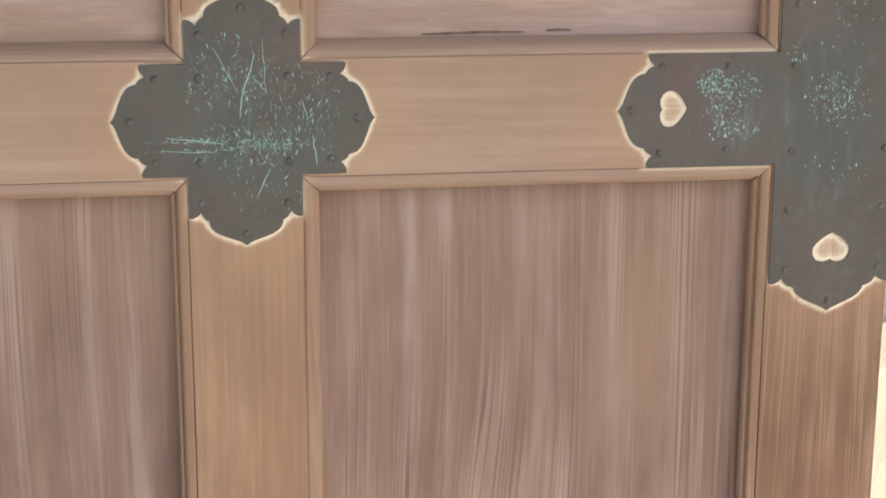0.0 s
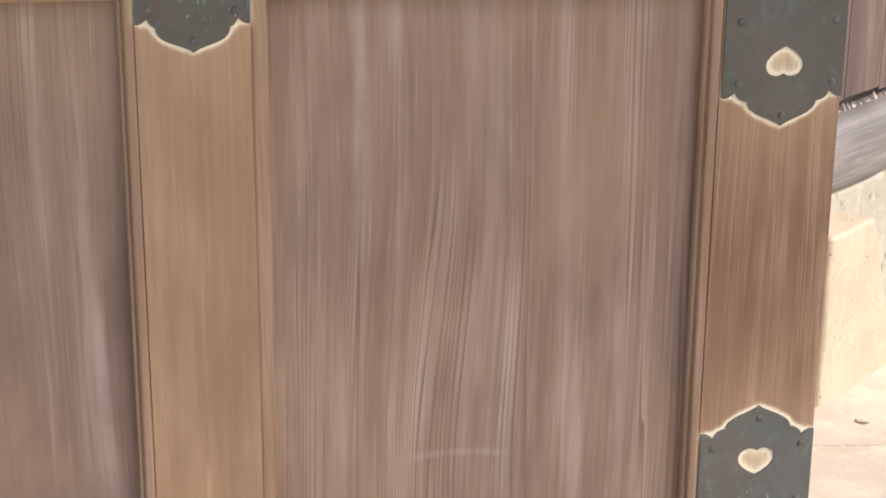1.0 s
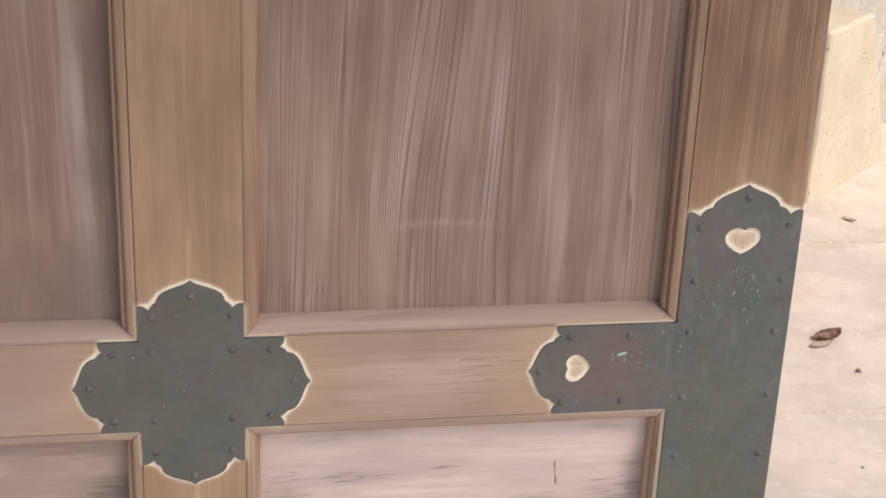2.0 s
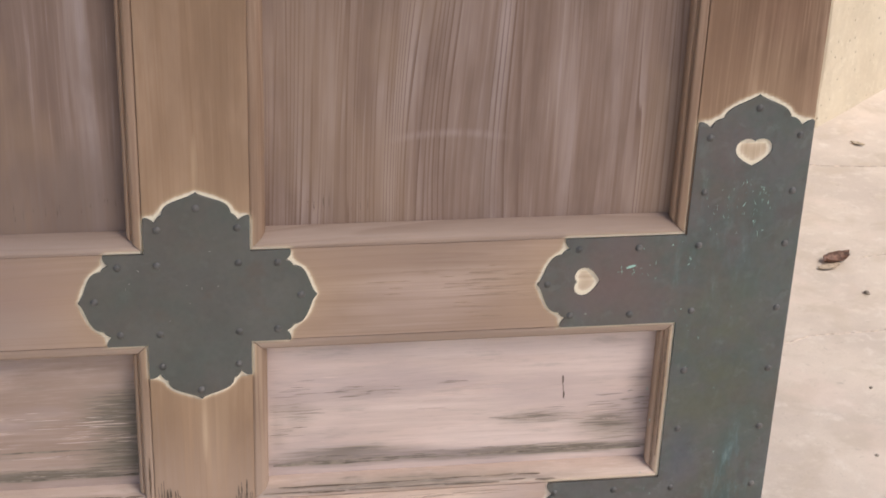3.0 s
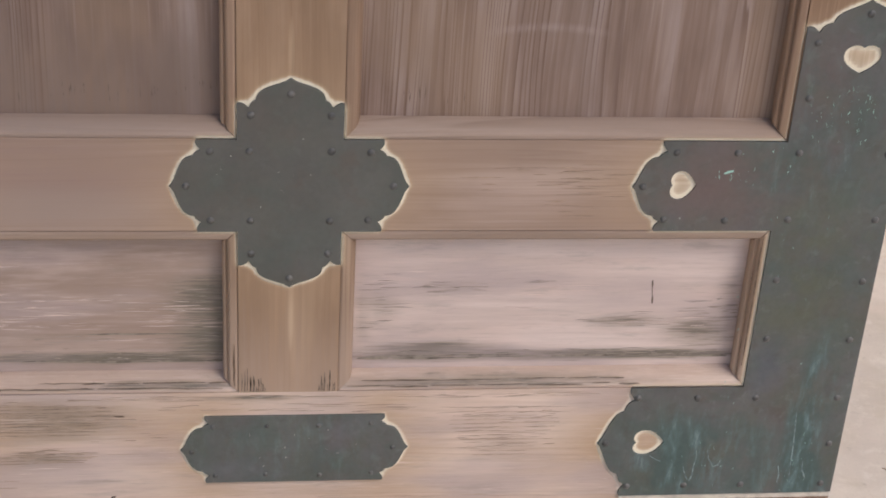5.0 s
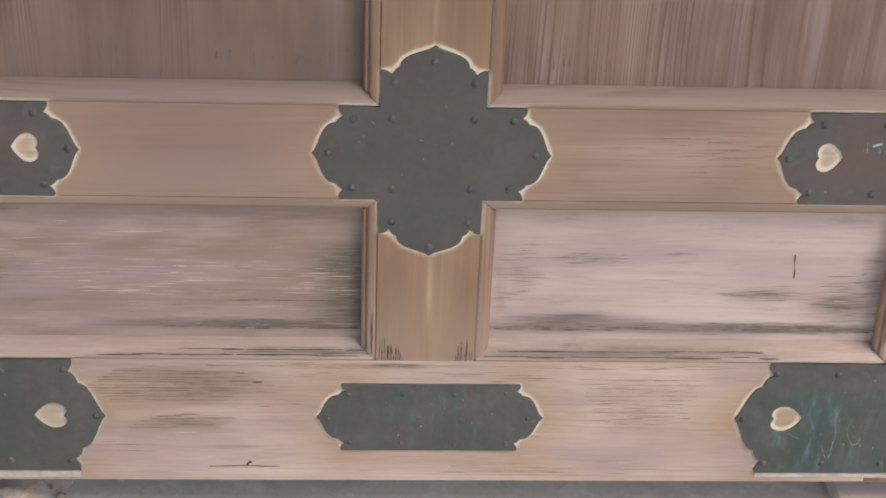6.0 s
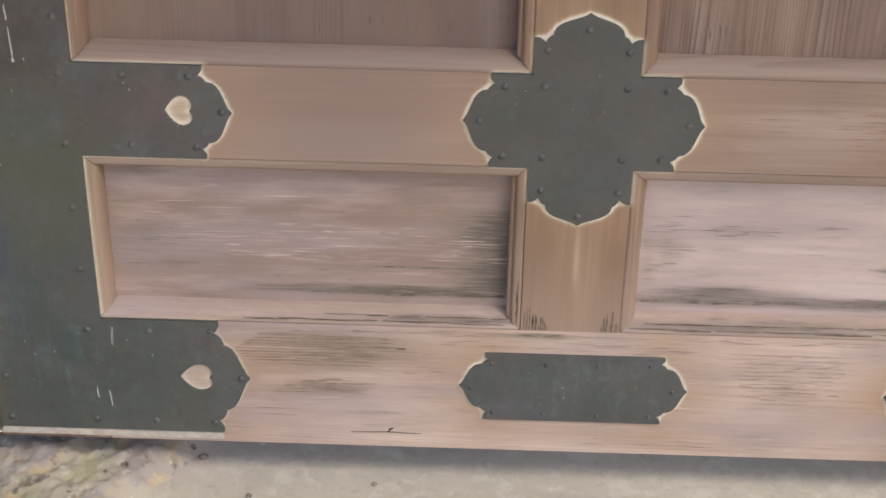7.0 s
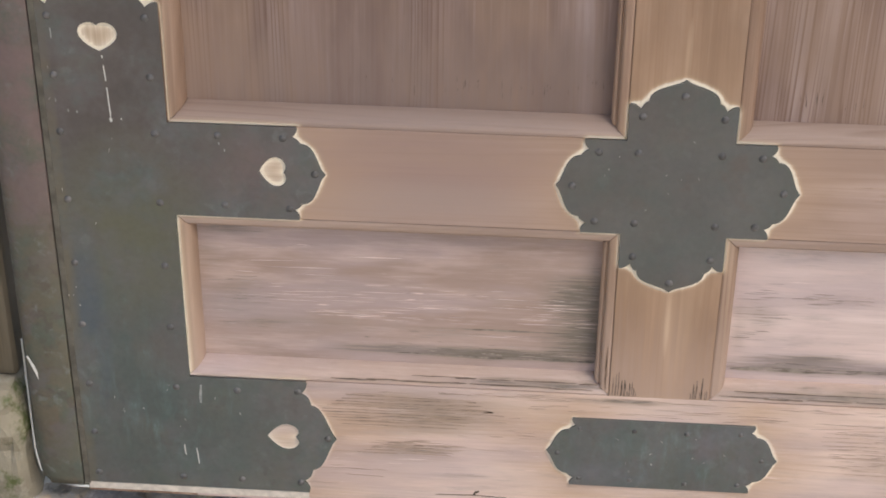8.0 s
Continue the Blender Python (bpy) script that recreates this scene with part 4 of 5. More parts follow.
def natural_stone():
    """A broken natural stone, nearly flush with the ground, with a slanting free edge."""
    bm = bmesh.new()
    nx, ny = 150, 120
    grid = []
    for j in range(ny + 1):
        y = -0.34 + 0.60 * j / ny
        edge = -0.455 + (y - 0.06) * 0.72 + 0.02 * noise.noise(Vector((y * 14, 3, 1))) + 0.008 * noise.noise(Vector((y * 50, 3, 1)))
        row = []
        for i in range(nx + 1):
            f = i / nx
            x = -1.25 + (edge + 1.25) * f
            p = Vector((x, y, 0))
            h = 0.014 + 0.010 * noise.noise(p * 8) - 0.014 * abs(noise.fractal(p * 15 + Vector((5, 0, 0)), 0.62, 2.1, 6)) ** 0.7 + 0.004 * noise.noise(p * 60)
            drop = max(0.0, (f - 0.93) / 0.07)
            row.append(bm.verts.new((x, y, h - 0.045 * drop ** 2)))
        grid.append(row)
    for j in range(ny):
        for i in range(nx):
            bm.faces.new((grid[j][i], grid[j][i + 1], grid[j + 1][i + 1], grid[j + 1][i]))
    ring = [e for e in bm.edges if e.is_boundary]
    ret = bmesh.ops.extrude_edge_only(bm, edges=ring)
    for v in [g for g in ret["geom"] if isinstance(g, bmesh.types.BMVert)]:
        v.co.z = -0.06
    bmesh.ops.recalc_face_normals(bm, faces=list(bm.faces))
    return bm


tagged(part("pivot_stone", natural_stone(), OCHRE_ROCK, smooth=True), "cracked ochre natural stone bedded in concrete", "stone")

# ---- unseen slab added overhead to shade the leaf ----
bm = box_bm(-3.0, 2.0, -1.1, 1.2, 2.75, 2.9)
tagged(part("ceiling", bm, OLD_BOARD), "unseen board slab added overhead to shade the leaf", "ceiling", kind="structure")

# ---- small marks on the leaf ----
def slivers(spots, y, seed, lo, hi, lean=0.35, flat=False, wide=1.0):
    """Thin raised flecks: (x, z, radius x, radius z, count)."""
    rng = random.Random(seed)
    bm = bmesh.new()
    for cx, cz, rx, rz, count in spots:
        for k in range(count):
            a, r = rng.uniform(0, 2 * math.pi), rng.random() ** 0.7
            x, z = cx + rx * r * math.cos(a), cz + rz * r * math.sin(a)
            h, w = lo + (hi - lo) * rng.random() ** 1.8, (0.0002 + 0.0004 * rng.random() ** 2) * wide
            t = rng.gauss(0, lean) + (math.pi / 2 if flat else 0)
            dx, dz = math.sin(t), math.cos(t)
            pts = ((-h * dx, -h * dz), (w * dz, -w * dx), (h * dx, h * dz), (-w * dz * rng.uniform(0.6, 1.4), w * dx))
            vs = [bm.verts.new((x + px, y, z + pz)) for px, pz in pts]
            bm.faces.new(vs)
    ret = bmesh.ops.extrude_face_region(bm, geom=list(bm.faces))
    for f in [g for g in ret["geom"] if isinstance(g, bmesh.types.BMFace)]:
        up = y - rng.uniform(0.0002, 0.0005)
        for v in f.verts:
            v.co.y = up
    bmesh.ops.recalc_face_normals(bm, faces=list(bm.faces))
    return bm


def find(name, number):
    return [c for c in door.children if c.name.split(".")[0] == name][number]


def stuff(ob):
    ob["kind"] = "stuff"
    return ob


cross_up, edge_right = find("cross_fitting", 1), find("edge_fitting", 0)
corner_right, corner_left = find("corner_fitting", 0), find("corner_fitting", 1)
cross_low, bar = find("cross_fitting", 0), find("bar_fitting", 0)
stuff(part("verdigris", slivers(((-0.015, 1.365, 0.05, 0.05, 260), (0.04, 1.335, 0.07, 0.05, 200), (0.0, 1.295, 0.06, 0.025, 240), (0.02, 1.294, 0.03, 0.012, 150), (0.02, 1.25, 0.04, 0.04, 70), (0.075, 1.325, 0.03, 0.05, 110)), FIT_Y0, 11, 0.0005, 0.0046, 0.38, wide=1.25), VERDIGRIS, cross_up, "pale green verdigris flecks"))
stuff(part("verdigris", slivers(((0.505, 1.352, 0.018, 0.016, 150), (0.525, 1.345, 0.035, 0.022, 150), (0.515, 1.318, 0.022, 0.03, 130), (0.535, 1.30, 0.025, 0.012, 60), (0.635, 1.335, 0.03, 0.03, 110), (0.66, 1.33, 0.03, 0.035, 70), (0.66, 1.42, 0.05, 0.06, 40), (0.60, 1.385, 0.015, 0.015, 24), (0.65, 1.26, 0.04, 0.05, 24)), FIT_Y0, 12, 0.0006, 0.0030, 0.55, wide=2.4), VERDIGRIS, edge_right, "pale green verdigris flecks"))
stuff(part("verdigris", slivers(((0.645, 0.63, 0.035, 0.02, 26), (0.655, 0.60, 0.03, 0.03, 20), (0.61, 0.605, 0.02, 0.03, 14), (0.515, 0.532, 0.02, 0.008, 12), (0.55, 0.54, 0.05, 0.03, 14), (0.66, 0.11, 0.03, 0.05, 30), (0.54, 0.11, 0.05, 0.04, 16), (0.60, 0.40, 0.09, 0.3, 26)), FIT_Y0, 13, 0.0008, 0.004, 0.35), VERDIGRIS, corner_right, "pale green verdigris flecks"))
stuff(part("lime_spotting", slivers(((-0.66, 0.50, 0.05, 0.16, 5), (-0.60, 0.17, 0.11, 0.09, 10), (-0.708, 0.40, 0.008, 0.25, 7)), FIT_Y0, 14, 0.0008, 0.003, 0.2), WHITE, corner_left, "white lime flecks"))
stuff(part("lime_spotting", slivers(((0.0, 0.53, 0.09, 0.05, 9),), FIT_Y0, 15, 0.0006, 0.0014, 0.8), WHITE, cross_low, "white lime flecks"))
stuff(part("lime_spotting", slivers(((0.0, 0.15, 0.12, 0.04, 14),), FIT_Y0, 16, 0.0006, 0.002, 0.6), WHITE, bar, "white lime flecks"))


def strip(points, width, y, thick=0.0004):
    """A narrow raised run along (x, z) points, tapering at both ends."""
    bm = bmesh.new()
    n = len(points)
    left, right = [], []
    for k, (x, z) in enumerate(points):
        a, b = points[max(0, k - 1)], points[min(n - 1, k + 1)]
        d = Vector((b[0] - a[0], b[1] - a[1])).normalized()
        w = width * (0.25 + 0.75 * math.sin(math.pi * (k + 0.5) / n))
        left.append(bm.verts.new((x - d.y * w, y, z + d.x * w)))
        right.append(bm.verts.new((x + d.y * w, y, z - d.x * w)))
    for k in range(n - 1):
        bm.faces.new((left[k], right[k], right[k + 1], left[k + 1]))
    ret = bmesh.ops.extrude_face_region(bm, geom=list(bm.faces))
    for v in [g for g in ret["geom"] if isinstance(g, bmesh.types.BMVert)]:
        v.co.y = y - thick
    bmesh.ops.recalc_face_normals(bm, faces=list(bm.faces))
    return bm


stuff(part("verdigris", slivers(((-0.05, 1.302, 0.055, 0.005, 120), (-0.05, 1.291, 0.055, 0.003, 50), (0.03, 1.297, 0.04, 0.006, 50)), FIT_Y0, 17, 0.0006, 0.0040, 0.45, True, 1.3), VERDIGRIS, cross_up, "pale green verdigris flecks"))
part("scratch", strip([(0.012, 1.392), (0.008, 1.375), (0.002, 1.36), (-0.002, 1.345), (-0.004, 1.325)], 0.0007, FIT_Y0), VERDIGRIS, cross_up, "long green scratch")
for (ax, az), (bx, bz), w in (((-0.032, 1.402), (-0.006, 1.353), 0.0003), ((0.010, 1.369), (0.025, 1.350), 0.0004), ((0.020, 1.407), (0.024, 1.350), 0.0003), ((0.071, 1.306), (0.076, 1.273), 0.0006),
                              ((0.012, 1.239), (0.025, 1.268), 0.0005), ((-0.080, 1.305), (-0.022, 1.299), 0.0005), ((-0.085, 1.292), (-0.030, 1.289), 0.0003), ((0.060, 1.345), (0.066, 1.322), 0.0004)):
    rng = random.Random(int(1e4 * (ax + az)))
    pts = [(ax + (bx - ax) * k / 6 + rng.uniform(-0.0008, 0.0008), az + (bz - az) * k / 6 + rng.uniform(-0.0008, 0.0008)) for k in range(7)]
    part("scratch", strip(pts, w, FIT_Y0), VERDIGRIS, cross_up)
for drip in ([(-0.6450, 0.655), (-0.6448, 0.6535), (-0.6445, 0.651)], [(-0.6442, 0.643), (-0.6438, 0.637), (-0.6432, 0.628), (-0.6430, 0.624)],
             [(-0.6428, 0.616), (-0.6422, 0.602), (-0.6416, 0.586), (-0.6414, 0.577)], [(-0.573, 0.122), (-0.572, 0.112), (-0.571, 0.098)], [(-0.588, 0.127), (-0.588, 0.119), (-0.587, 0.111)]):
    part("drip", strip(drip, 0.00075, FIT_Y0, 0.0003), WHITE, corner_left, "white lime drip")
for x, z, h in ((-0.700, 0.685, 0.012), (-0.703, 0.60, 0.004), (-0.690, 0.588, 0.004), (-0.680, 0.586, 0.003), (-0.52, 0.553, 0.003), (-0.514, 0.545, 0.003)):
    part("drip", strip([(x, z), (x + 0.0004, z - h * 0.5), (x + 0.0003, z - h)], 0.0007, FIT_Y0, 0.0003), SMEAR, corner_left, "pale lime mark")
part("drip", strip([(-0.6420, 0.5785), (-0.6414, 0.5765), (-0.6410, 0.574)], 0.0016, FIT_Y0, 0.0006), WHITE, corner_left, "white lime drip")
part("drip", strip([(-0.5615, 0.219), (-0.5625, 0.208), (-0.5632, 0.198), (-0.563, 0.192)], 0.0016, FIT_Y0, 0.0003), SMEAR, corner_left, "pale washed smear")
for run, w in (([(0.511, 0.112), (0.514, 0.100), (0.519, 0.088), (0.523, 0.083), (0.526, 0.094), (0.526, 0.108), (0.528, 0.120), (0.527, 0.132)], 0.0016), ([(0.651, 0.190), (0.653, 0.165), (0.655, 0.136), (0.656, 0.110), (0.657, 0.090)], 0.0013),
               ([(0.672, 0.112), (0.673, 0.098), (0.677, 0.090), (0.679, 0.084)], 0.0018), ([(0.541, 0.133), (0.545, 0.118), (0.552, 0.106), (0.558, 0.108), (0.561, 0.116)], 0.0014), ([(0.640, 0.105), (0.643, 0.090), (0.642, 0.078)], 0.0015), ([(0.466, 0.125), (0.474, 0.119), (0.482, 0.116)], 0.0007)):
    part("chalky_run", strip(run, w * 0.6, FIT_Y0, 0.0003), CHALK, corner_right, "chalky blue-grey run")
part("bright_scar", strip([(0.507, 0.534), (0.512, 0.536), (0.518, 0.5375)], 0.0016, FIT_Y0), VERDIGRIS, corner_right, "bright green scar")

stuff(part("chipped_edge", slivers(((0.7150, 1.60, 0.0022, 0.06, 34), (0.7155, 1.75, 0.0012, 0.10, 16)), 0.0, 31, 0.002, 0.008, 0.12), PALE_EDGE, door, "pale chipped edge"))


# fine weather streaks along the grain
def streaks(spots, y, seed, material, lo, hi, flat=True):
    stuff(part("weather_streak", slivers(spots, y, seed, lo, hi, 0.02, flat), material, door))


streaks(((-0.11, 0.345, 0.06, 0.035, 24), (-0.10, 0.295, 0.07, 0.03, 18), (-0.20, 0.272, 0.16, 0.008, 30), (-0.51, 0.33, 0.05, 0.04, 26), (-0.52, 0.432, 0.04, 0.012, 16), (-0.30, 0.29, 0.12, 0.012, 10)), RECESS, 21, STREAK, 0.004, 0.020)
streaks(((0.25, 0.268, 0.20, 0.007, 60), (0.45, 0.268, 0.10, 0.007, 26), (0.11, 0.345, 0.03, 0.05, 24), (0.20, 0.366, 0.04, 0.012, 20), (0.42, 0.318, 0.07, 0.012, 24), (0.53, 0.315, 0.04, 0.04, 34), (0.31, 0.372, 0.01, 0.002, 4)), RECESS, 22, STREAK, 0.004, 0.020)
streaks(((-0.30, 0.194, 0.11, 0.028, 70), (-0.30, 0.138, 0.06, 0.010, 50), (0.27, 0.195, 0.08, 0.018, 26), (0.27, 0.155, 0.07, 0.024, 30), (0.0, 0.205, 0.16, 0.012, 30), (-0.40, 0.10, 0.06, 0.03, 14), (-0.10, 0.222, 0.20, 0.004, 40), (0.30, 0.222, 0.2, 0.004, 24), (0.15, 0.062, 0.25, 0.008, 24), (-0.22, 0.17, 0.2, 0.05, 16)), 0.0, 23, STREAK_SOFT, 0.006, 0.026)
streaks(((-0.30, 0.335, 0.15, 0.030, 44), (-0.42, 0.37, 0.10, 0.05, 16), (-0.13, 0.33, 0.05, 0.03, 20), (-0.36, 0.315, 0.08, 0.006, 12), (-0.20, 0.292, 0.03, 0.003, 5)), RECESS, 24, SCAR, 0.008, 0.034)
streaks(((0.30, 0.35, 0.10, 0.03, 10), (0.45, 0.31, 0.08, 0.02, 10), (0.29, 0.335, 0.03, 0.003, 4)), RECESS, 25, SCAR, 0.008, 0.034)
streaks(((-0.25, 0.622, 0.18, 0.012, 30), (-0.09, 0.63, 0.02, 0.02, 10), (0.16, 0.618, 0.06, 0.008, 10)), RECESS, 26, STAIN, 0.002, 0.012, False)
streaks(((0.35, 0.515, 0.05, 0.04, 26), (0.30, 0.53, 0.1, 0.03, 10)), 0.0, 27, STAIN_SOFT, 0.008, 0.030)

# splits and cracks in the wood
for x0, sign in ((-0.056, 1), (0.056, -1)):
    rng = random.Random(3 if sign > 0 else 4)
    for k in range(13 if sign > 0 else 9):
        x = x0 + sign * (0.0022 * k + rng.uniform(-0.0012, 0.0012))
        h = rng.uniform(0.010, 0.040) * (1.0 - 0.045 * k)
        part("split", strip([(x, 0.231), (x + 0.0006, 0.231 + h * 0.5), (x + 0.0002, 0.231 + h)], rng.uniform(0.0003, 0.0011), 0.0, 0.0003), SPLIT_SOFT, door)
part("split", strip([(0.4462, 0.373), (0.4466, 0.368), (0.4468, 0.363)], 0.0011, RECESS, 0.0004), STAIN, door)
part("split", strip([(0.4468, 0.363), (0.4476, 0.356), (0.4484, 0.350)], 0.0005, RECESS, 0.0003), STAIN, door)
part("split", strip([(0.4486, 0.350), (0.4490, 0.345), (0.4490, 0.340)], 0.0012, RECESS, 0.0004), STAIN, door)


def ragged(x0, x1, z, width, y, seed, material, rise=0.0, low=0.02, high=0.10):
    """A dark uneven line along the grain, broken here and there."""
    rng = random.Random(seed)
    x = x0
    while x < x1 - 0.01:
        run = rng.uniform(low, high)
        end = min(x1, x + run)
        zz = z + rise * (x - x0) / (x1 - x0) + rng.uniform(-0.0012, 0.0012)
        pts = [(x + (end - x) * k / 6, zz + rng.uniform(-0.0004, 0.0004)) for k in range(7)]
        part("weather_line", strip(pts, width * rng.uniform(0.5, 1.3), y, 0.0003), material, door)
        x = end + rng.choice((-0.012, -0.006, 0.004, 0.012))


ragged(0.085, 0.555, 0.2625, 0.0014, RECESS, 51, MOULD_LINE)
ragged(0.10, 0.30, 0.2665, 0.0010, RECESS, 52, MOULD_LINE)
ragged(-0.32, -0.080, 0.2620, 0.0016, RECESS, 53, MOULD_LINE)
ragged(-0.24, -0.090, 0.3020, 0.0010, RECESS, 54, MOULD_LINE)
# thin dark lines drawn along the ledges of the low panels
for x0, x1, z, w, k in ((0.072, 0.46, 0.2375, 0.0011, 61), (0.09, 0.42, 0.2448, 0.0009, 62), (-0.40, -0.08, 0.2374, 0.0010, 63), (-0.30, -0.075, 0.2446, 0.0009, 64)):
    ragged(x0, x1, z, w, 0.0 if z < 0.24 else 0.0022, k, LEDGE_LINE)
# brown hatching where the soft grain of the low rail has worn
for k in range(11):
    f = k / 10
    ragged(-0.415 + 0.06 * abs(f - 0.45), -0.20 - 0.07 * abs(f - 0.6), 0.170 + 0.043 * f, 0.0006, 0.0, 70 + k, HATCH, 0.001, 0.05, 0.16)
for k in range(5):
    ragged(-0.37 + 0.01 * k, -0.25 - 0.012 * k, 0.128 + 0.0042 * k, 0.0006, 0.0, 90 + k, HATCH, 0.0, 0.04, 0.1)
for k in range(13):
    f = k / 12
    ragged(0.20 + 0.05 * abs(f - 0.7), 0.345 - 0.06 * abs(f - 0.7), 0.130 + 0.073 * f, 0.0005, 0.0, 110 + k, HATCH_SOFT, 0.0, 0.02, 0.09)
# long dark lines down the upright beads of the low panels
for x, z0, z1, w in ((0.5685, 0.262, 0.448, 0.0011), (0.5625, 0.25, 0.40, 0.0007), (-0.0655, 0.24, 0.30, 0.0012)):
    n = 9
    rng = random.Random(int(x * 1e4))
    part("split", strip([(x + rng.uniform(-0.0004, 0.0004), z0 + (z1 - z0) * k / (n - 1)) for k in range(n)], w, 0.0, 0.0004), BEAD_LINE, door)
part("split", strip([(-0.27, 0.0665), (-0.24, 0.0672), (-0.222, 0.068), (-0.20, 0.0668), (-0.18, 0.0665)], 0.0009, 0.0, 0.0004), SPLIT_SOFT, door)
part("split", strip([(-0.222, 0.068), (-0.219, 0.073), (-0.215, 0.074)], 0.0014, 0.0, 0.0006), CRACK, door)
part("split", strip([(0.19, 1.4065), (0.22, 1.407), (0.26, 1.408), (0.30, 1.4075)], 0.0016, RECESS, 0.0003), STAIN, door)
part("split", strip([(0.325, 1.409), (0.34, 1.4095), (0.352, 1.409)], 0.0018, RECESS, 0.0003), STAIN, door)

# bare bright lip along the hinge cover's lower edge
def lip(points, r):
    bm = bmesh.new()
    rows = []
    for x, y, z in points:
        rows.append([bm.verts.new((x + r * math.cos(a), y + r * math.sin(a) * 0.7, z + r * math.sin(a))) for a in (0, 1.57, 3.14, 4.71)])
    for a, b in zip(rows, rows[1:]):
        for k in range(4):
            bm.faces.new((a[k], a[(k + 1) % 4], b[(k + 1) % 4], b[k]))
    bm.faces.new(rows[0])
    bm.faces.new(rows[-1][::-1])
    bmesh.ops.recalc_face_normals(bm, faces=list(bm.faces))
    return bm


part("bent_lip", lip([(-0.788, 0.018, 0.26), (-0.788, 0.014, 0.16), (-0.787, 0.010, 0.10), (-0.781, 0.004, 0.072), (-0.765, 0.0, 0.056), (-0.735, -0.003, 0.053), (-0.718, -0.003, 0.0525)], 0.0012), WHITE, door, "bare pale lip of the sheathing")
part("drip", strip([(-0.776, 0.250), (-0.770, 0.235), (-0.763, 0.215), (-0.760, 0.205)], 0.0020, -0.0035), WHITE, door, "white smear")

# ---- small things on the ground ----
def leaf_bm(length, width, curl, seed):
    rng = random.Random(seed)
    bm = bmesh.new()
    nx, ny = 12, 6
    grid = []
    for i in range(nx + 1):
        u = i / nx
        w = width * math.sin(math.pi * min(1, u * 0.93 + 0.05)) ** 0.7 * rng.uniform(0.85, 1.1)
        row = []
        for j in range(ny + 1):
            v = j / ny * 2 - 1
            row.append(bm.verts.new(((u - 0.5) * length, v * w / 2, curl * (v * v * 0.6 + (u - 0.4) ** 2 * 1.4) + 0.002 * rng.random() + 0.001)))
        grid.append(row)
    for i in range(nx):
        for j in range(ny):
            bm.faces.new((grid[i][j], grid[i + 1][j], grid[i + 1][j + 1], grid[i][j + 1]))
    ret = bmesh.ops.extrude_face_region(bm, geom=list(bm.faces))
    for v in [g for g in ret["geom"] if isinstance(g, bmesh.types.BMVert)]:
        v.co.z += 0.0006
    bmesh.ops.recalc_face_normals(bm, faces=list(bm.faces))
    return bm


leaf = tagged(new("dead_leaf"), "curled brown dead leaf on the paving", "leaf")
part("blade", leaf_bm(0.060, 0.036, 0.016, 2), LEAF_DRY, leaf, smooth=True)
tail = part("torn_edge", leaf_bm(0.05, 0.022, 0.004, 3), LEAF_PALE, leaf, "pale torn edge", smooth=True)
tail.location = (-0.030, -0.018, 0.0)
leaf.matrix_world = pose(1.236, 1.016, 0.0, 0, 0, 16)
scrap = tagged(part("leaf_scrap", leaf_bm(0.035, 0.014, 0.005, 7), LEAF_BLEACHED, smooth=True), "small pale leaf scrap on the paving", "leaf")
scrap.matrix_world = pose(1.503, 1.586, 0.0, 0, 0, -50)


def pebble(x, y, z, r, seed, mat, label="small dark pebble on the ground"):
    bm = bmesh.new()
    bmesh.ops.create_icosphere(bm, subdivisions=2, radius=r)
    for v in bm.verts:
        v.co *= 1 + 0.5 * noise.noise(v.co / r * 1.2 + Vector((seed, 0, 0)))
        v.co.z *= 0.6
    ob = tagged(part("pebble", bm, mat, smooth=True), label, "pebble", group="pebbles")
    ob.location = (x, y, z + r * 0.4)


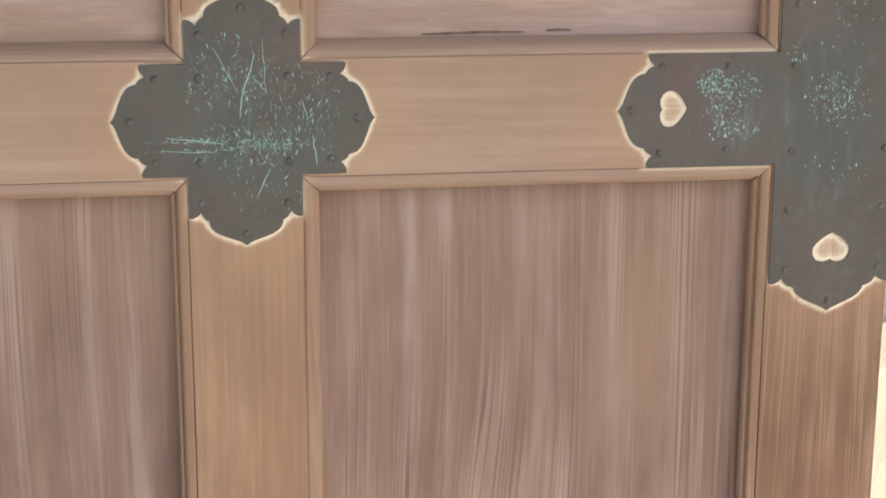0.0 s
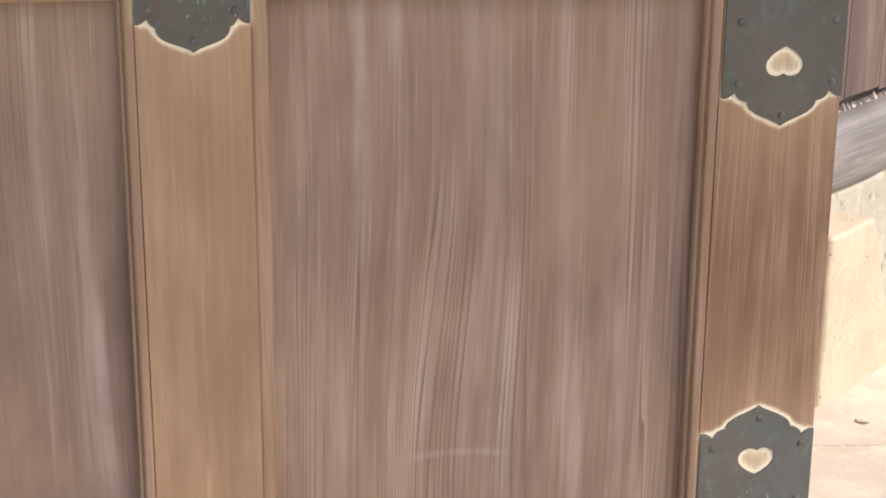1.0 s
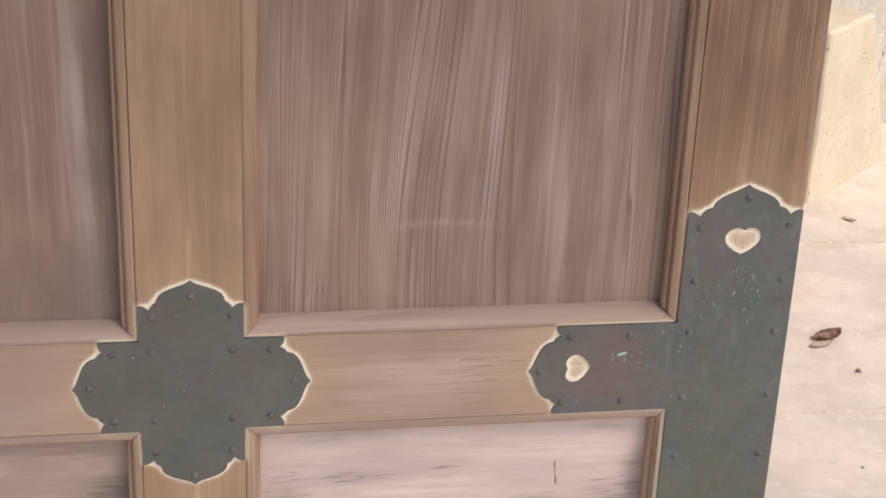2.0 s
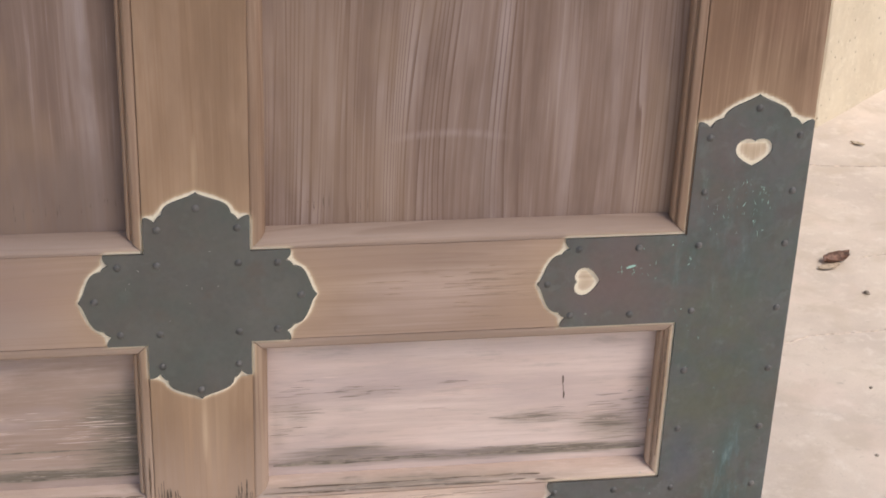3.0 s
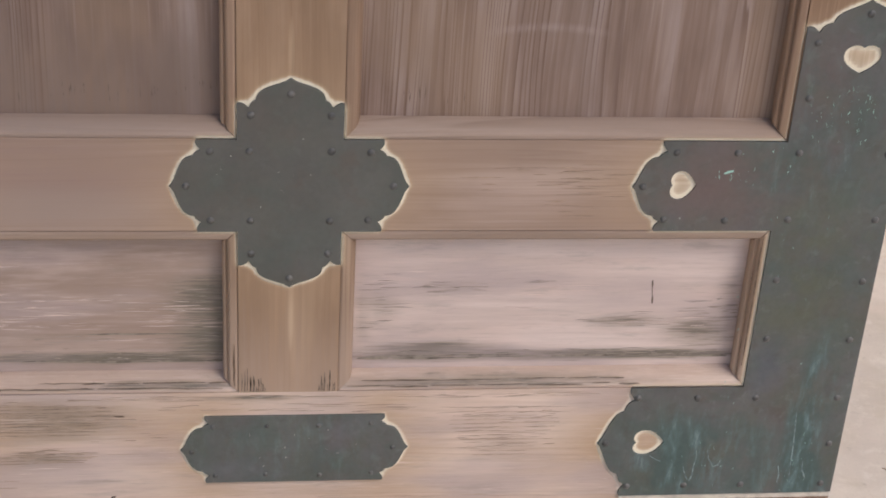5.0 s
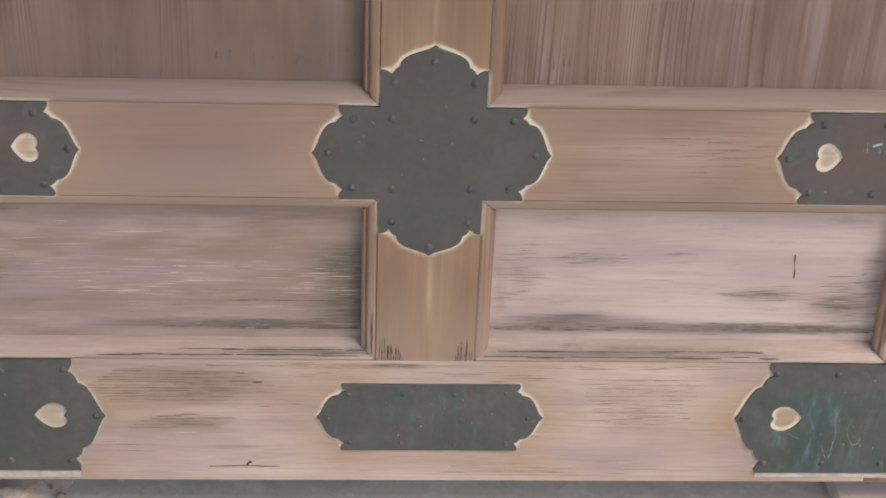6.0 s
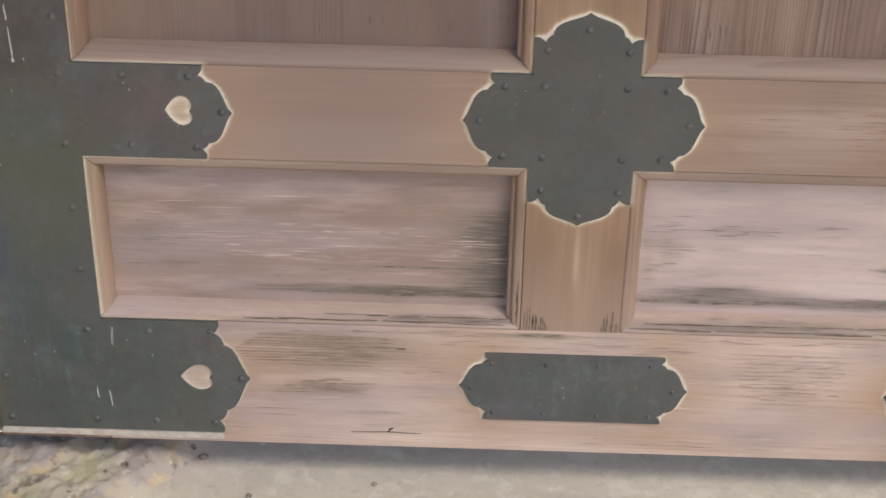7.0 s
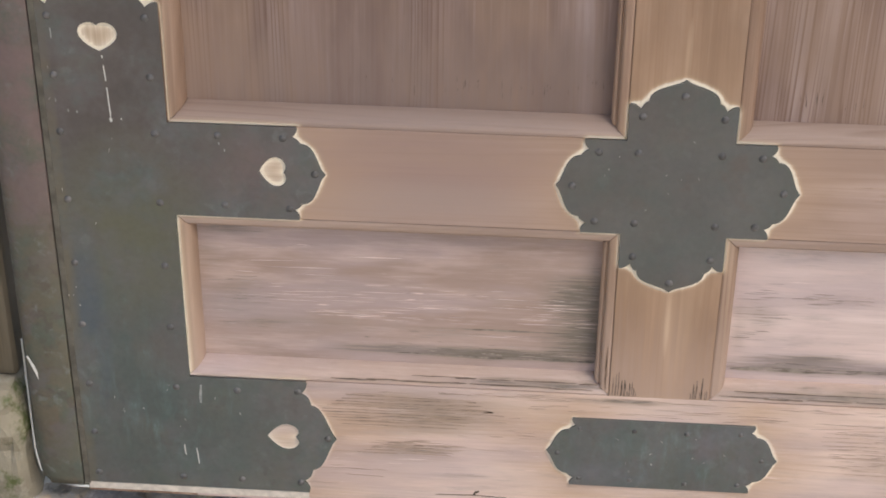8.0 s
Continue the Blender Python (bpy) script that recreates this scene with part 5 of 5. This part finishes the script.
for k, (x, y, r) in enumerate(((1.246, 0.882, 0.006), (1.12, 0.55, 0.003), (1.05, 0.35, 0.003), (0.98, 0.62, 0.0025))):
    pebble(x, y, 0.0, r, k, PEBBLE)
for k, (x, y, r) in enumerate(((-0.40, -0.03, 0.004), (-0.24, 0.0, 0.0035), (-0.36, -0.07, 0.003), (-0.10, -0.06, 0.003), (-0.47, 0.045, 0.006), (0.10, -0.05, 0.003))):
    pebble(x, y, -0.02, r, k + 9, PEBBLE)

pebble(-0.797, 0.052, 0.010, 0.009, 30, WHITE, "white stone chip beside the gate's foot")


def run_on_ground(points, width, z, name, label, category, mat):
    """A thin round-backed strand lying along the ground points."""
    bm = bmesh.new()
    rows = []
    n = len(points)
    for k, (x, y) in enumerate(points):
        a, b = Vector(points[max(0, k - 1)]), Vector(points[min(n - 1, k + 1)])
        d = (b - a).normalized()
        w = width * (0.4 + 0.6 * math.sin(math.pi * (k + 0.5) / n))
        rows.append([bm.verts.new((x - d.y * w, y + d.x * w, z)), bm.verts.new((x, y, z + w)), bm.verts.new((x + d.y * w, y - d.x * w, z))])
    for a, b in zip(rows, rows[1:]):
        for k in range(3):
            bm.faces.new((a[k], b[k], b[(k + 1) % 3], a[(k + 1) % 3]))
    bm.faces.new(rows[0])
    bm.faces.new(rows[-1][::-1])
    bmesh.ops.recalc_face_normals(bm, faces=list(bm.faces))
    ob = part(name, bm, mat)
    return tagged(ob, label, category) if category else ob


run_on_ground([(0.845, 0.125), (0.855, 0.118), (0.862, 0.108), (0.872, 0.104), (0.884, 0.095)], 0.0016, 0.0, "twig", "thin curved brown twig on the paving", "twig", LEAF_DRY)
for pts in ([(1.29, 1.03), (1.38, 1.045), (1.47, 1.05), (1.58, 1.075), (1.75, 1.10)], [(1.30, 1.50), (1.38, 1.475), (1.46, 1.465), (1.60, 1.46)], [(1.0, 0.70), (1.08, 0.735), (1.20, 0.74), (1.33, 0.76)]):
    crack = run_on_ground(pts, 0.0022, 0.0, "hairline_crack", "", "", PAVING_CRACK)
    crack.parent = paving
